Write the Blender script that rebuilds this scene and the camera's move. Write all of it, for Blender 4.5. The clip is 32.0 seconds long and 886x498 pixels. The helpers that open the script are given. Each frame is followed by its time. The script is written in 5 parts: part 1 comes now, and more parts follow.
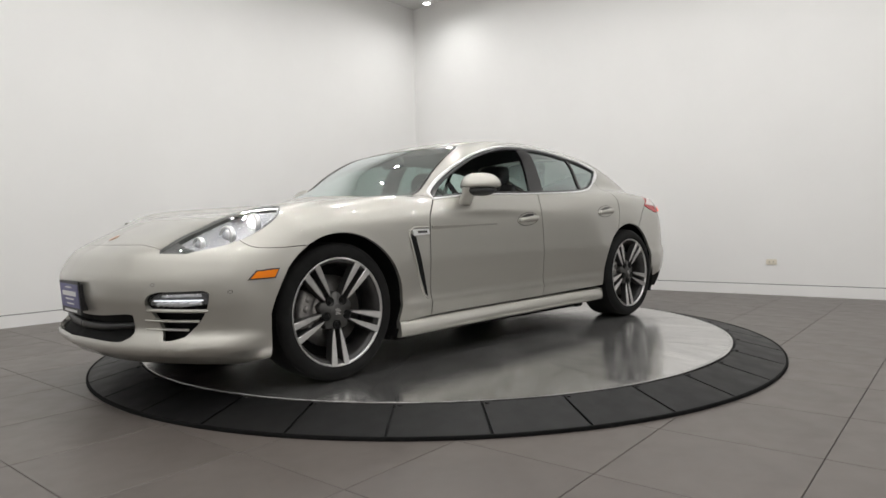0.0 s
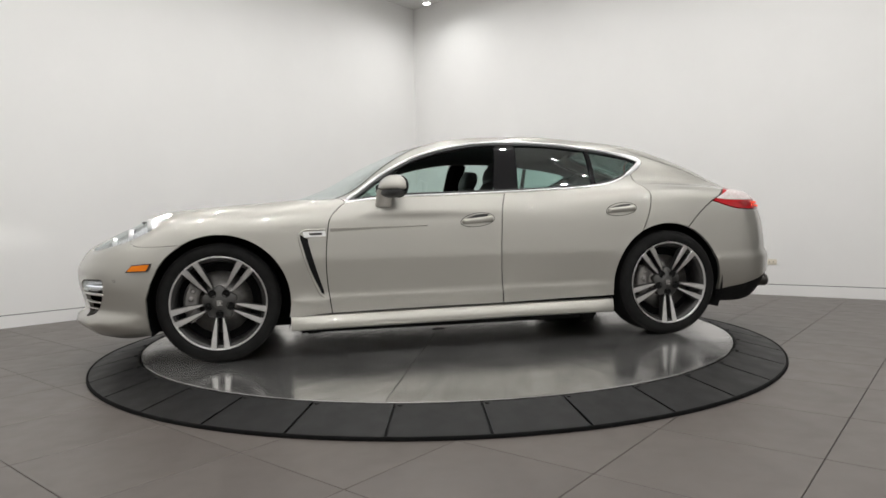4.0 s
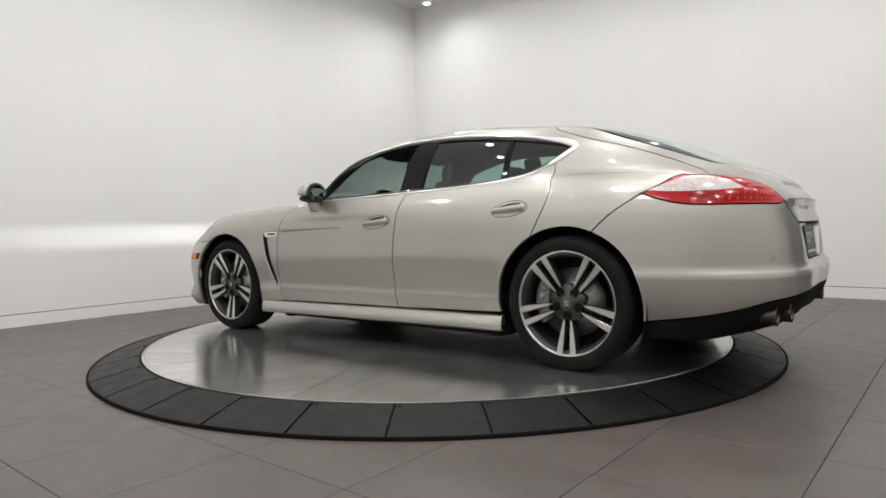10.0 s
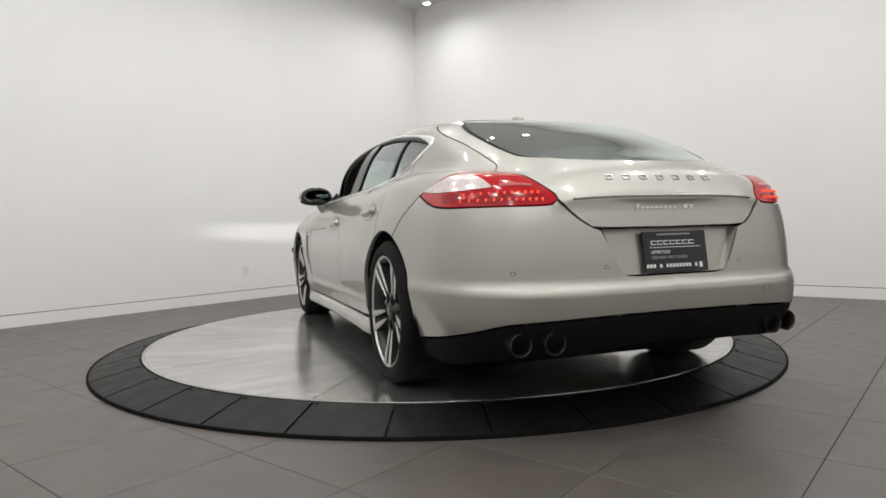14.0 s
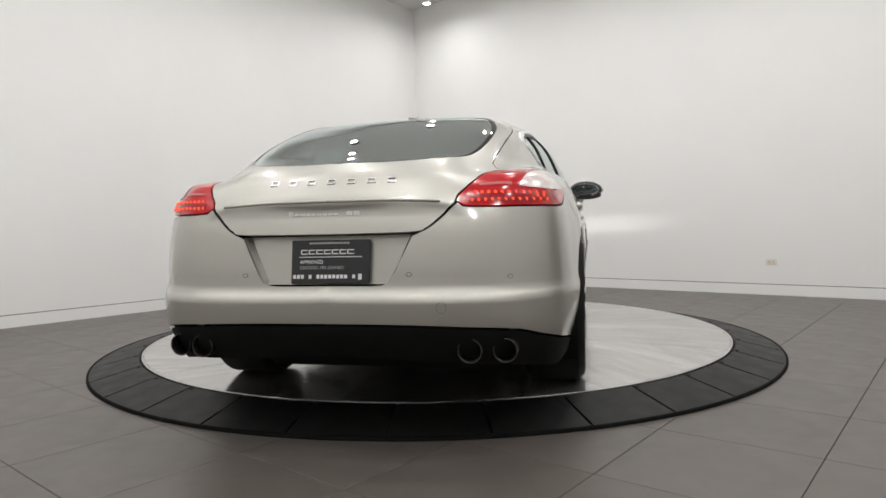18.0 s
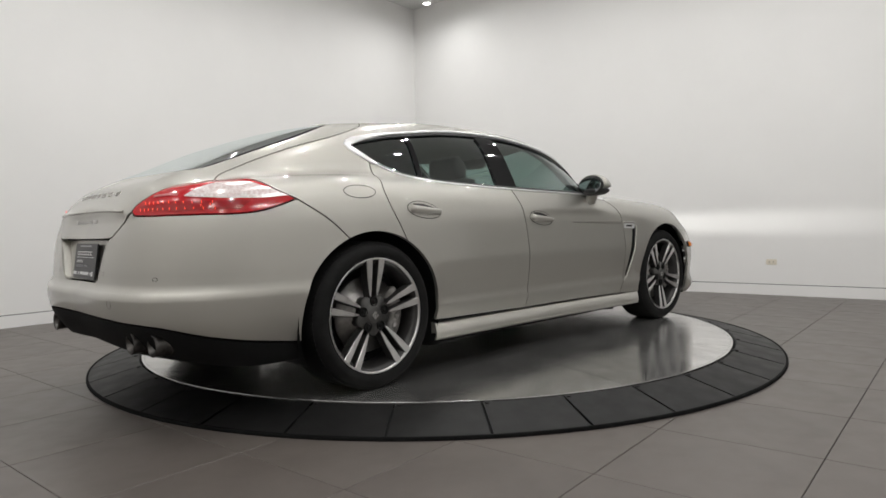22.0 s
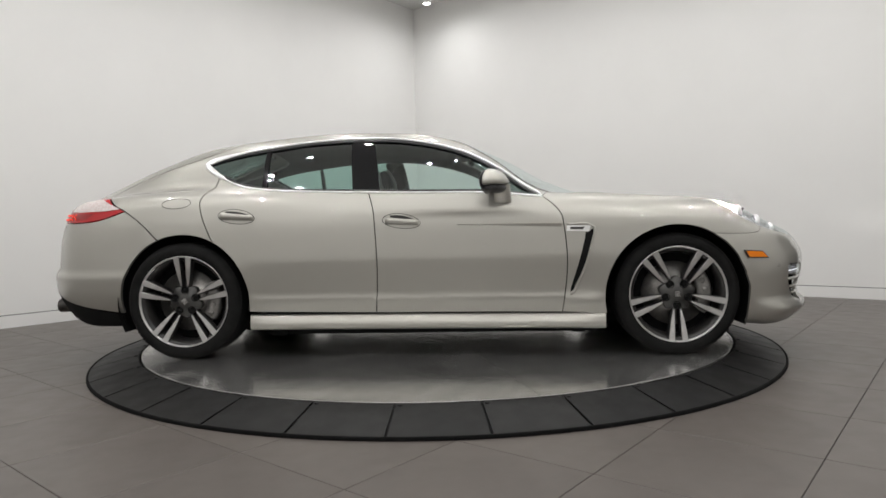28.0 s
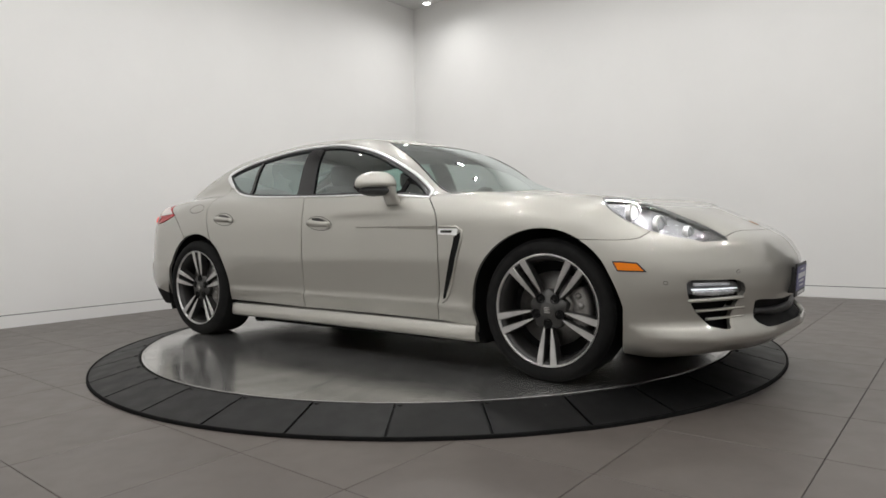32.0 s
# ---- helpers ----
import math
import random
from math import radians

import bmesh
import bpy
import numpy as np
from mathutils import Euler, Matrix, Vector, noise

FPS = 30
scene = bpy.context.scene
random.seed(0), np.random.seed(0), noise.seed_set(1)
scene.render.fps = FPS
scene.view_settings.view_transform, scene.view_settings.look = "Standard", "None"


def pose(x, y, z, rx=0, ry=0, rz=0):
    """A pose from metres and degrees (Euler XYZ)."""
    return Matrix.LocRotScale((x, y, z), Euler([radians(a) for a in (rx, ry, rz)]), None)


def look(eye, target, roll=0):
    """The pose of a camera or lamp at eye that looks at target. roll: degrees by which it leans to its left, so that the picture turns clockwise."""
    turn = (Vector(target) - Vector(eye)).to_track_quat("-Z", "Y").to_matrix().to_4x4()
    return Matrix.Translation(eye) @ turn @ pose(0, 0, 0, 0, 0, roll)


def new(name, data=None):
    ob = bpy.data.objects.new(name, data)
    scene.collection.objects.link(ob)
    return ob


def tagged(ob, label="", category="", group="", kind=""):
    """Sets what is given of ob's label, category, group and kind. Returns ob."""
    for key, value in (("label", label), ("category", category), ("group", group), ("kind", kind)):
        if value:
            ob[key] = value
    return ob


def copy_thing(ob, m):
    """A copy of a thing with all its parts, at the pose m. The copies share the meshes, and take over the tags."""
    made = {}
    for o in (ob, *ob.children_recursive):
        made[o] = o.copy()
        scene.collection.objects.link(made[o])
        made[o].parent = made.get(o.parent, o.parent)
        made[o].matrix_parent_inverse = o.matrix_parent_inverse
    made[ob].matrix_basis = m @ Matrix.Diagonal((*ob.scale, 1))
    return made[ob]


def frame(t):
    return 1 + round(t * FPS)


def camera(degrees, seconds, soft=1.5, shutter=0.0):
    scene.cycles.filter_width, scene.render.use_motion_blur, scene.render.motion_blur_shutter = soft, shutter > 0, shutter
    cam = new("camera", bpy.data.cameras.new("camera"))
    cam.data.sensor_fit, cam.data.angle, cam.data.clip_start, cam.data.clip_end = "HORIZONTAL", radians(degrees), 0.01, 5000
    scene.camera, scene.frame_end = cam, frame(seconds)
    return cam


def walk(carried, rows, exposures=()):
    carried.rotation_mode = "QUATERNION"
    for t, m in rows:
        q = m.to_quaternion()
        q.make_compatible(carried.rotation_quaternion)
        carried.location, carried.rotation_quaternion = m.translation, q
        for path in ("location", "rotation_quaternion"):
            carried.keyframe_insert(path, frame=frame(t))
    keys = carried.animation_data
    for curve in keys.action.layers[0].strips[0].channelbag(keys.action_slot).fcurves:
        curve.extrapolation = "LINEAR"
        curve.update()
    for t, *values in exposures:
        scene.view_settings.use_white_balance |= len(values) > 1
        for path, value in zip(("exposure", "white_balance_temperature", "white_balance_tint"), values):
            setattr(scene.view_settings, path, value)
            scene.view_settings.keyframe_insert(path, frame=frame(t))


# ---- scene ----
cam = camera(68.85, 32.0, soft=1.6)
EYE = (0, -4.851, .847)
VIEW = look(EYE, (.0522, .1452, .6693), -1.375)
walk(cam, [(0, VIEW), (32.0, VIEW)], [(0, .04), (19.4, .04), (20.6, -.07), (32.0, -.07)])

# the white room is lit by rows of ceiling lamps alone; the world is dark outside it
world = bpy.data.worlds.new("world")
scene.world = world
world.use_nodes = True
world.node_tree.nodes["Background"].inputs[0].default_value = (.8, .85, .9, 1)
world.node_tree.nodes["Background"].inputs[1].default_value = .05

TURN = radians(50)                  # the walls and the floor grid stand askew to the view
CORNER = Vector((-.276, 5.535, 0))
ROOM_H = 4.28
ALONG = Vector((math.cos(TURN), math.sin(TURN), 0))       # towards the corner along wall_1
ACROSS = Vector((math.sin(TURN), -math.cos(TURN), 0))     # away from the corner along wall_2
DISC_Z, DISC_R, RING_R = .0743, 2.03, 2.326
AXLE_X, AXLE_Y = -.011, .141        # where the turntable's axis stands in the car's own space


def heading(t):
    """The car's bearing, in radians, as the turntable brings it round."""
    return HEAD0 + HEAD1 * t + HEAD2 * (t - 16) ** 2 + HEAD3 * (t - 16) ** 3


HEAD0, HEAD1, HEAD2, HEAD3 = 3.90928, -0.142599, 2.195e-05, 2.491e-08


def room(a, b, z=0):
    """A place in the room: a metres from the corner back along wall_1's foot, b metres along wall_2's foot."""
    return CORNER - ALONG * a + ACROSS * b + Vector((0, 0, z))


# ---- materials ----
def mat(name, colour, rough=.5, metal=0., **more):
    """A material with a Principled shader; more sets its inputs by name."""
    m = bpy.data.materials.new(name)
    m.use_nodes = True
    b = m.node_tree.nodes["Principled BSDF"]
    b.inputs["Base Color"].default_value = (*colour, 1)
    b.inputs["Roughness"].default_value = rough
    b.inputs["Metallic"].default_value = metal
    for k, v in more.items():
        k = k.replace("_", " ")
        b.inputs[k].default_value = (*v, 1) if isinstance(v, tuple) else v
    return m


def nod(m, kind, **props):
    n = m.node_tree.nodes.new(kind)
    for k, v in props.items():
        if k in n.inputs:
            n.inputs[k].default_value = v
    return n


def link(m, a, b):
    m.node_tree.links.new(a, b)


def varied(m, low, high, scale=6., detail=6., rough=None, bump=0., bump_scale=60., by_object=0., stretch=None):
    """Breaks a material up: colour between two tones, roughness between two values, fine relief."""
    b = m.node_tree.nodes["Principled BSDF"]
    co = nod(m, "ShaderNodeTexCoord")
    src = co.outputs["Object"]
    if stretch:
        mp = nod(m, "ShaderNodeMapping")
        mp.inputs["Scale"].default_value = stretch
        link(m, src, mp.inputs[0])
        src = mp.outputs[0]
    n1 = nod(m, "ShaderNodeTexNoise", Scale=scale, Detail=detail, Roughness=.6)
    link(m, src, n1.inputs["Vector"])
    r = nod(m, "ShaderNodeValToRGB")
    r.color_ramp.elements[0].position, r.color_ramp.elements[1].position = .3, .7
    r.color_ramp.elements[0].color = (*low, 1)
    r.color_ramp.elements[1].color = (*high, 1)
    fac = n1.outputs["Fac"]
    if by_object:
        oi = nod(m, "ShaderNodeObjectInfo")
        ad = m.node_tree.nodes.new("ShaderNodeMath")
        ad.operation = "MULTIPLY_ADD"
        ad.inputs[1].default_value = by_object
        link(m, oi.outputs["Random"], ad.inputs[0])
        link(m, fac, ad.inputs[2])
        fac = ad.outputs[0]
    link(m, fac, r.inputs[0])
    link(m, r.outputs[0], b.inputs["Base Color"])
    if rough:
        mr = nod(m, "ShaderNodeMapRange")
        mr.inputs["From Min"].default_value, mr.inputs["From Max"].default_value = .3, .7
        mr.inputs["To Min"].default_value, mr.inputs["To Max"].default_value = rough
        n3 = nod(m, "ShaderNodeTexNoise", Scale=scale * 2.7, Detail=4.)
        link(m, src, n3.inputs["Vector"])
        link(m, n3.outputs["Fac"], mr.inputs["Value"])
        link(m, mr.outputs[0], b.inputs["Roughness"])
    if bump:
        n2 = nod(m, "ShaderNodeTexNoise", Scale=bump_scale, Detail=5.)
        link(m, src, n2.inputs["Vector"])
        bu = nod(m, "ShaderNodeBump", Strength=bump, Distance=.004)
        link(m, n2.outputs["Fac"], bu.inputs["Height"])
        link(m, bu.outputs[0], b.inputs["Normal"])
    return m


WALL = varied(mat("wall_paint", (.8, .79, .77), .6), (.845, .84, .825), (.87, .865, .85), 1.2, bump=.05, bump_scale=120)
DOOR_DARK = varied(mat("charcoal_door_paint", (.05, .05, .05), .5), (.04, .04, .041), (.06, .06, .061), 1.5, bump=.05, bump_scale=120)
CEIL = varied(mat("ceiling_paint", (.72, .72, .71), .8), (.69, .69, .68), (.74, .74, .73), 2.)
TILE = varied(mat("porcelain_tile", (.13, .125, .12), .35), (.0865, .0738, .0658), (.109, .0945, .0845), 2.5, 4., rough=(.36, .44), bump=.02, bump_scale=90, by_object=.25)
GROUT = varied(mat("grout", (.06, .057, .055), .9), (.05, .047, .045), (.075, .07, .068), 20)
BLACK_EDGE = varied(mat("black_rubber_edging", (.006, .006, .006), .8, Specular_IOR_Level=.08), (.004, .004, .004), (.008, .008, .008), 9.)
GAP = mat("dark_gap", (.01, .01, .01), .8)
RUBBER_RING = varied(mat("black_ramp_plate", (.03, .03, .031), .45, Specular_IOR_Level=.2), (.006, .006, .006), (.0105, .0103, .0102), 4., rough=(.42, .52), bump=.06, bump_scale=150, by_object=.3)
STEEL = mat("brushed_steel", (.69, .68, .665), .22, .9)


def smear_steel():
    """A polished deck under cloudy wiped smears: duller, darker swirls over a mirror-like plate."""
    b = STEEL.node_tree.nodes["Principled BSDF"]
    co = nod(STEEL, "ShaderNodeTexCoord")

    def clouds(scale, stretch, turn, bend, detail):
        mp = nod(STEEL, "ShaderNodeMapping")
        mp.inputs["Scale"].default_value = stretch
        mp.inputs["Rotation"].default_value = (0, 0, turn)
        link(STEEL, co.outputs["Object"], mp.inputs[0])
        n = nod(STEEL, "ShaderNodeTexNoise", Scale=scale, Detail=detail, Roughness=.55, Distortion=bend)
        link(STEEL, mp.outputs[0], n.inputs["Vector"])
        return n.outputs["Fac"]
    soft = clouds(1.7, (1, .35, 1), .3, 1.1, 3.)
    r = nod(STEEL, "ShaderNodeMapRange")
    r.inputs["From Min"].default_value, r.inputs["From Max"].default_value = .34, .66
    r.inputs["To Min"].default_value, r.inputs["To Max"].default_value = .14, .25
    link(STEEL, soft, r.inputs["Value"])
    link(STEEL, r.outputs[0], b.inputs["Roughness"])
    wiped = clouds(2.4, (.45, 2.2, 1), .6, 1.0, 4.)
    c = nod(STEEL, "ShaderNodeValToRGB")
    c.color_ramp.elements[0].position, c.color_ramp.elements[1].position = .34, .6
    c.color_ramp.elements[0].color, c.color_ramp.elements[1].color = (.48, .475, .463, 1), (.74, .732, .715, 1)
    link(STEEL, wiped, c.inputs[0])
    link(STEEL, c.outputs[0], b.inputs["Base Color"])


smear_steel()
LAMP_GLOW = mat("lamp_glow", (1, 1, 1), .5, Emission_Color=(1, .99, .98), Emission_Strength=18.0)
LAMP_SHELL = mat("grey_lamp_shell", (.12, .12, .122), .45)
LAMP_BODY = mat("white_lamp_ring", (.8, .8, .8), .4)


# ---- building blocks ----
def part(name, bm, material, parent, label="", smooth=True):
    """Links a bmesh as one mesh object under a thing."""
    me = bpy.data.meshes.new(name)
    bm.to_mesh(me)
    bm.free()
    if smooth:
        me.shade_smooth()
    else:
        me.shade_flat()
    me.materials.append(material)
    ob = new(name, me)
    ob.parent = parent
    return tagged(ob, label)


def box(bm, x0, x1, y0, y1, z0, z1, bevel=0.):
    out = bmesh.ops.create_cube(bm, size=1, matrix=Matrix.LocRotScale(((x0 + x1) / 2, (y0 + y1) / 2, (z0 + z1) / 2), None, (x1 - x0, y1 - y0, z1 - z0)))
    if bevel:
        es = {e for v in out["verts"] for e in v.link_edges}
        bmesh.ops.bevel(bm, geom=list(es), offset=bevel, segments=2, affect="EDGES")


def prism(bm, poly, z0, z1):
    """An upright prism on a flat outline."""
    lo = [bm.verts.new((x, y, z0)) for x, y in poly]
    hi = [bm.verts.new((x, y, z1)) for x, y in poly]
    bm.faces.new(hi)
    bm.faces.new(lo[::-1])
    for i in range(len(poly)):
        j = (i + 1) % len(poly)
        bm.faces.new((lo[i], lo[j], hi[j], hi[i]))


def spin_profile(bm, prof, n, axis="z", a0=0., a1=2 * math.pi):
    """A surface of revolution round an axis from (radius, height) pairs."""
    full = abs(a1 - a0 - 2 * math.pi) < 1e-6
    rings = []
    for i in range(n if full else n + 1):
        a = a0 + (a1 - a0) * i / n
        c, s = math.cos(a), math.sin(a)
        if axis == "z":
            rings.append([bm.verts.new((r * c, r * s, h)) for r, h in prof])
        else:
            rings.append([bm.verts.new((r * c, h, r * s)) for r, h in prof])
    for i in range(n):
        p, q = rings[i], rings[(i + 1) % len(rings)]
        for k in range(len(prof) - 1):
            bm.faces.new((p[k], q[k], q[k + 1], p[k + 1]) if axis == "z" else (p[k + 1], q[k + 1], q[k], p[k]))
    return rings


# ---- the room ----
def frame_of(a, b, z=0):
    """A pose in the room whose x runs along wall_2 and whose y runs towards the corner along wall_1."""
    return Matrix.Translation(room(a, b, z)) @ Matrix.Rotation(TURN - math.pi / 2, 4, "Z")


SIDE_A, SIDE_B = 9.5, 10.2         # the lengths of wall_1 and wall_2


def make_room():
    base = frame_of(0, 0)

    def slab(name, x0, x1, y0, y1, z0, z1, m):
        bm = bmesh.new()
        box(bm, x0, x1, y0, y1, z0, z1)
        ob = part(name, bm, m, None, smooth=False)
        ob.matrix_basis = base
        return ob
    # each wall: plaster above a flush skirting, with a dark shadow gap between
    t = .14
    walls = (("wall_1", -t, 0, -SIDE_A, 0), ("wall_2", -t, SIDE_B, 0, t), ("wall_3", SIDE_B, SIDE_B + t, -SIDE_A, t), ("wall_4", -t, SIDE_B + t, -SIDE_A - t, -SIDE_A))
    for i, (nm, x0, x1, y0, y1) in enumerate(walls):
        w = slab(nm, x0, x1, y0, y1, .122, ROOM_H, WALL)
        tagged(w, "smooth white painted showroom wall above a shadow gap", "wall", kind="structure")
        g = slab("shadow_gap", x0 - .008 if i == 0 else x0, x1 - .008 if i == 0 else x1, y0 + (.008 if i == 1 else 0), y1 + (.008 if i == 1 else 0), 0, .122, GAP)
        tagged(g, "dark recessed shadow gap over the skirting", "trim", kind="structure")
        s = slab("baseboard", x0, x1, y0, y1, 0, .115, WALL)
        if i in (0, 1):
            s.matrix_basis = base @ Matrix.Translation((.001, 0, 0) if i == 0 else (0, -.001, 0))
        tagged(s, "flush white skirting at the foot of the wall", "baseboard", kind="structure")
    # a wide dark double door at the far end of wall_2
    for x0, x1 in ((7.1, 8.395), (8.405, 9.7)):
        d = slab("door_1", x0, x1, -.03, -.002, .004, 2.6, DOOR_DARK)
        tagged(d, "closed charcoal door leaf in the white wall", "door", kind="structure")
    c = slab("ceiling", -t, SIDE_B + t, -SIDE_A - t, t, ROOM_H, ROOM_H + .1, CEIL)
    tagged(c, "plain grey-white showroom ceiling with round downlights", "ceiling", kind="structure")
    f = slab("floor", -t, SIDE_B + t, -SIDE_A - t, t, -.1, -.004, GROUT)
    tagged(f, "grey porcelain tile floor laid square to the walls", "floor", kind="structure")
    return f, base


def tile_floor(floor, base):
    """Square floor tiles, each its own piece, clear of the turntable."""
    size, gap = .589, .003
    bm = bmesh.new()
    box(bm, -size / 2 + gap / 2, size / 2 - gap / 2, -size / 2 + gap / 2, size / 2 - gap / 2, -.012, 0)
    bmesh.ops.bevel(bm, geom=[e for e in bm.edges if all(v.co.z > -.001 for v in e.verts)], offset=.0015, segments=1, affect="EDGES")
    me = bpy.data.meshes.new("tile")
    bm.to_mesh(me)
    bm.free()
    me.materials.append(TILE)
    # the joints' offsets along the two walls
    inv = base.inverted()
    p = inv @ Vector((ALONG * -1.744 + Vector((-.766, .6428, 0)) * -2.131))
    for i in range(-30, 31):
        for j in range(-30, 31):
            x, y = p.x + (i + .5) * size, p.y + (j + .5) * size
            if not (-.1 < x < SIDE_B + .1 and -SIDE_A - .1 < y < .1):
                continue
            w = base @ Vector((x, y, 0))
            if w.to_2d().length < RING_R - .5:
                continue
            ob = new("tile", me)
            ob.parent = floor
            ob.matrix_basis = Matrix.Translation((x, y, 0))


floor, BASE = make_room()


def ceiling_lamps():
    """Rows of small spotlights under the ceiling that shine straight down."""
    lamp = tagged(new("ceiling_spotlight"), "small grey cylindrical ceiling spotlight, switched on", "lamp", "ceiling spotlights")
    bm = bmesh.new()
    spin_profile(bm, [(.001, .13), (.05, .13), (.064, .11), (.066, -.012), (.058, -.014), (.055, -.002)], 28)
    part("housing", bm, LAMP_SHELL, lamp)
    bm = bmesh.new()
    bmesh.ops.create_circle(bm, cap_ends=True, segments=24, radius=.055, matrix=Matrix.Translation((0, 0, -.003)) @ Matrix.Rotation(math.pi, 4, "X"))
    part("lens", bm, LAMP_GLOW, lamp, "glowing lamp lens")
    bm = bmesh.new()
    box(bm, -.012, .012, -.012, .012, .12, .145)
    part("stem", bm, LAMP_SHELL, lamp, smooth=False)
    first = True
    for a in (1.55, 3.3, 5.05, 6.8, 8.55):
        for b in (1.55, 3.3, 5.05, 6.8, 8.55):
            m = frame_of(a, b, ROOM_H - .14)
            if first:
                lamp.matrix_basis = m
                first = False
            else:
                copy_thing(lamp, m)
            la = bpy.data.lights.new("downlight", "AREA")
            la.shape, la.size, la.energy, la.color = "DISK", .085, 14.3, (1, .99, .98)
            ob = new("downlight", la)
            ob.matrix_basis = Matrix.Translation(room(a, b, ROOM_H - .156))


ceiling_lamps()


def track_spot():
    """A spotlight that hangs below the ceiling near the corner."""
    spot = tagged(new("track_spotlight"), "white cylindrical track spotlight near the ceiling corner, lit", "spotlight")
    bm = bmesh.new()
    spin_profile(bm, [(.001, .16), (.055, .16), (.06, .15), (.06, 0), (.054, 0), (.05, .03)], 28)
    part("housing", bm, LAMP_BODY, spot)
    bm = bmesh.new()
    box(bm, -.008, .008, -.008, .008, .155, ROOM_H - 4.0)
    part("stem", bm, LAMP_BODY, spot, smooth=False)
    bm = bmesh.new()
    bmesh.ops.create_circle(bm, cap_ends=True, segments=24, radius=.05, matrix=Matrix.Translation((0, 0, .004)) @ Matrix.Rotation(math.pi, 4, "X"))
    part("lens", bm, LAMP_GLOW, spot, "glowing lamp lens")
    spot.matrix_basis = Matrix.Translation(room(.70, .88, 4.0))
    la = bpy.data.lights.new("spotlight", "AREA")
    la.shape, la.size, la.energy, la.color = "DISK", .09, 6.5, (1, .99, .98)
    ob = new("spotlight", la)
    ob.matrix_basis = Matrix.Translation(room(.70, .88, 3.985))


track_spot()


def outlets():
    """Two wall sockets just above the skirting."""
    bm = bmesh.new()
    box(bm, -.054, .054, -.007, 0, -.03, .03, .003)
    o = tagged(part("wall_outlet", bm, OUTLET, None, smooth=False), "beige double wall socket plate low on the wall", "outlet")
    o.matrix_basis = frame_of(0, 5.17, .365)
    for x in (-.022, .022):
        bm = bmesh.new()
        box(bm, x - .014, x + .014, -.009, -.006, -.016, .016, .002)
        sk = part("socket", bm, OUTLET, o, smooth=False)
        for k in (-.005, .005):
            bm = bmesh.new()
            box(bm, x + k - .0012, x + k + .0012, -.0095, -.0085, -.008, .006)
            part("slot", bm, GAP, sk, smooth=False)
    bm = bmesh.new()
    box(bm, 0, .007, -.045, .045, -.06, .06, .003)
    o = tagged(part("wall_outlet", bm, LAMP_BODY, None, smooth=False), "white wall socket plate low on the wall", "outlet")
    o.matrix_basis = frame_of(3.21, 0, .365)
    for z in (-.02, .02):
        bm = bmesh.new()
        box(bm, .006, .009, -.016, .016, z - .014, z + .014, .002)
        part("socket", bm, OUTLET, o, smooth=False)


OUTLET = mat("beige_plastic", (.76, .71, .6), .4)
outlets()


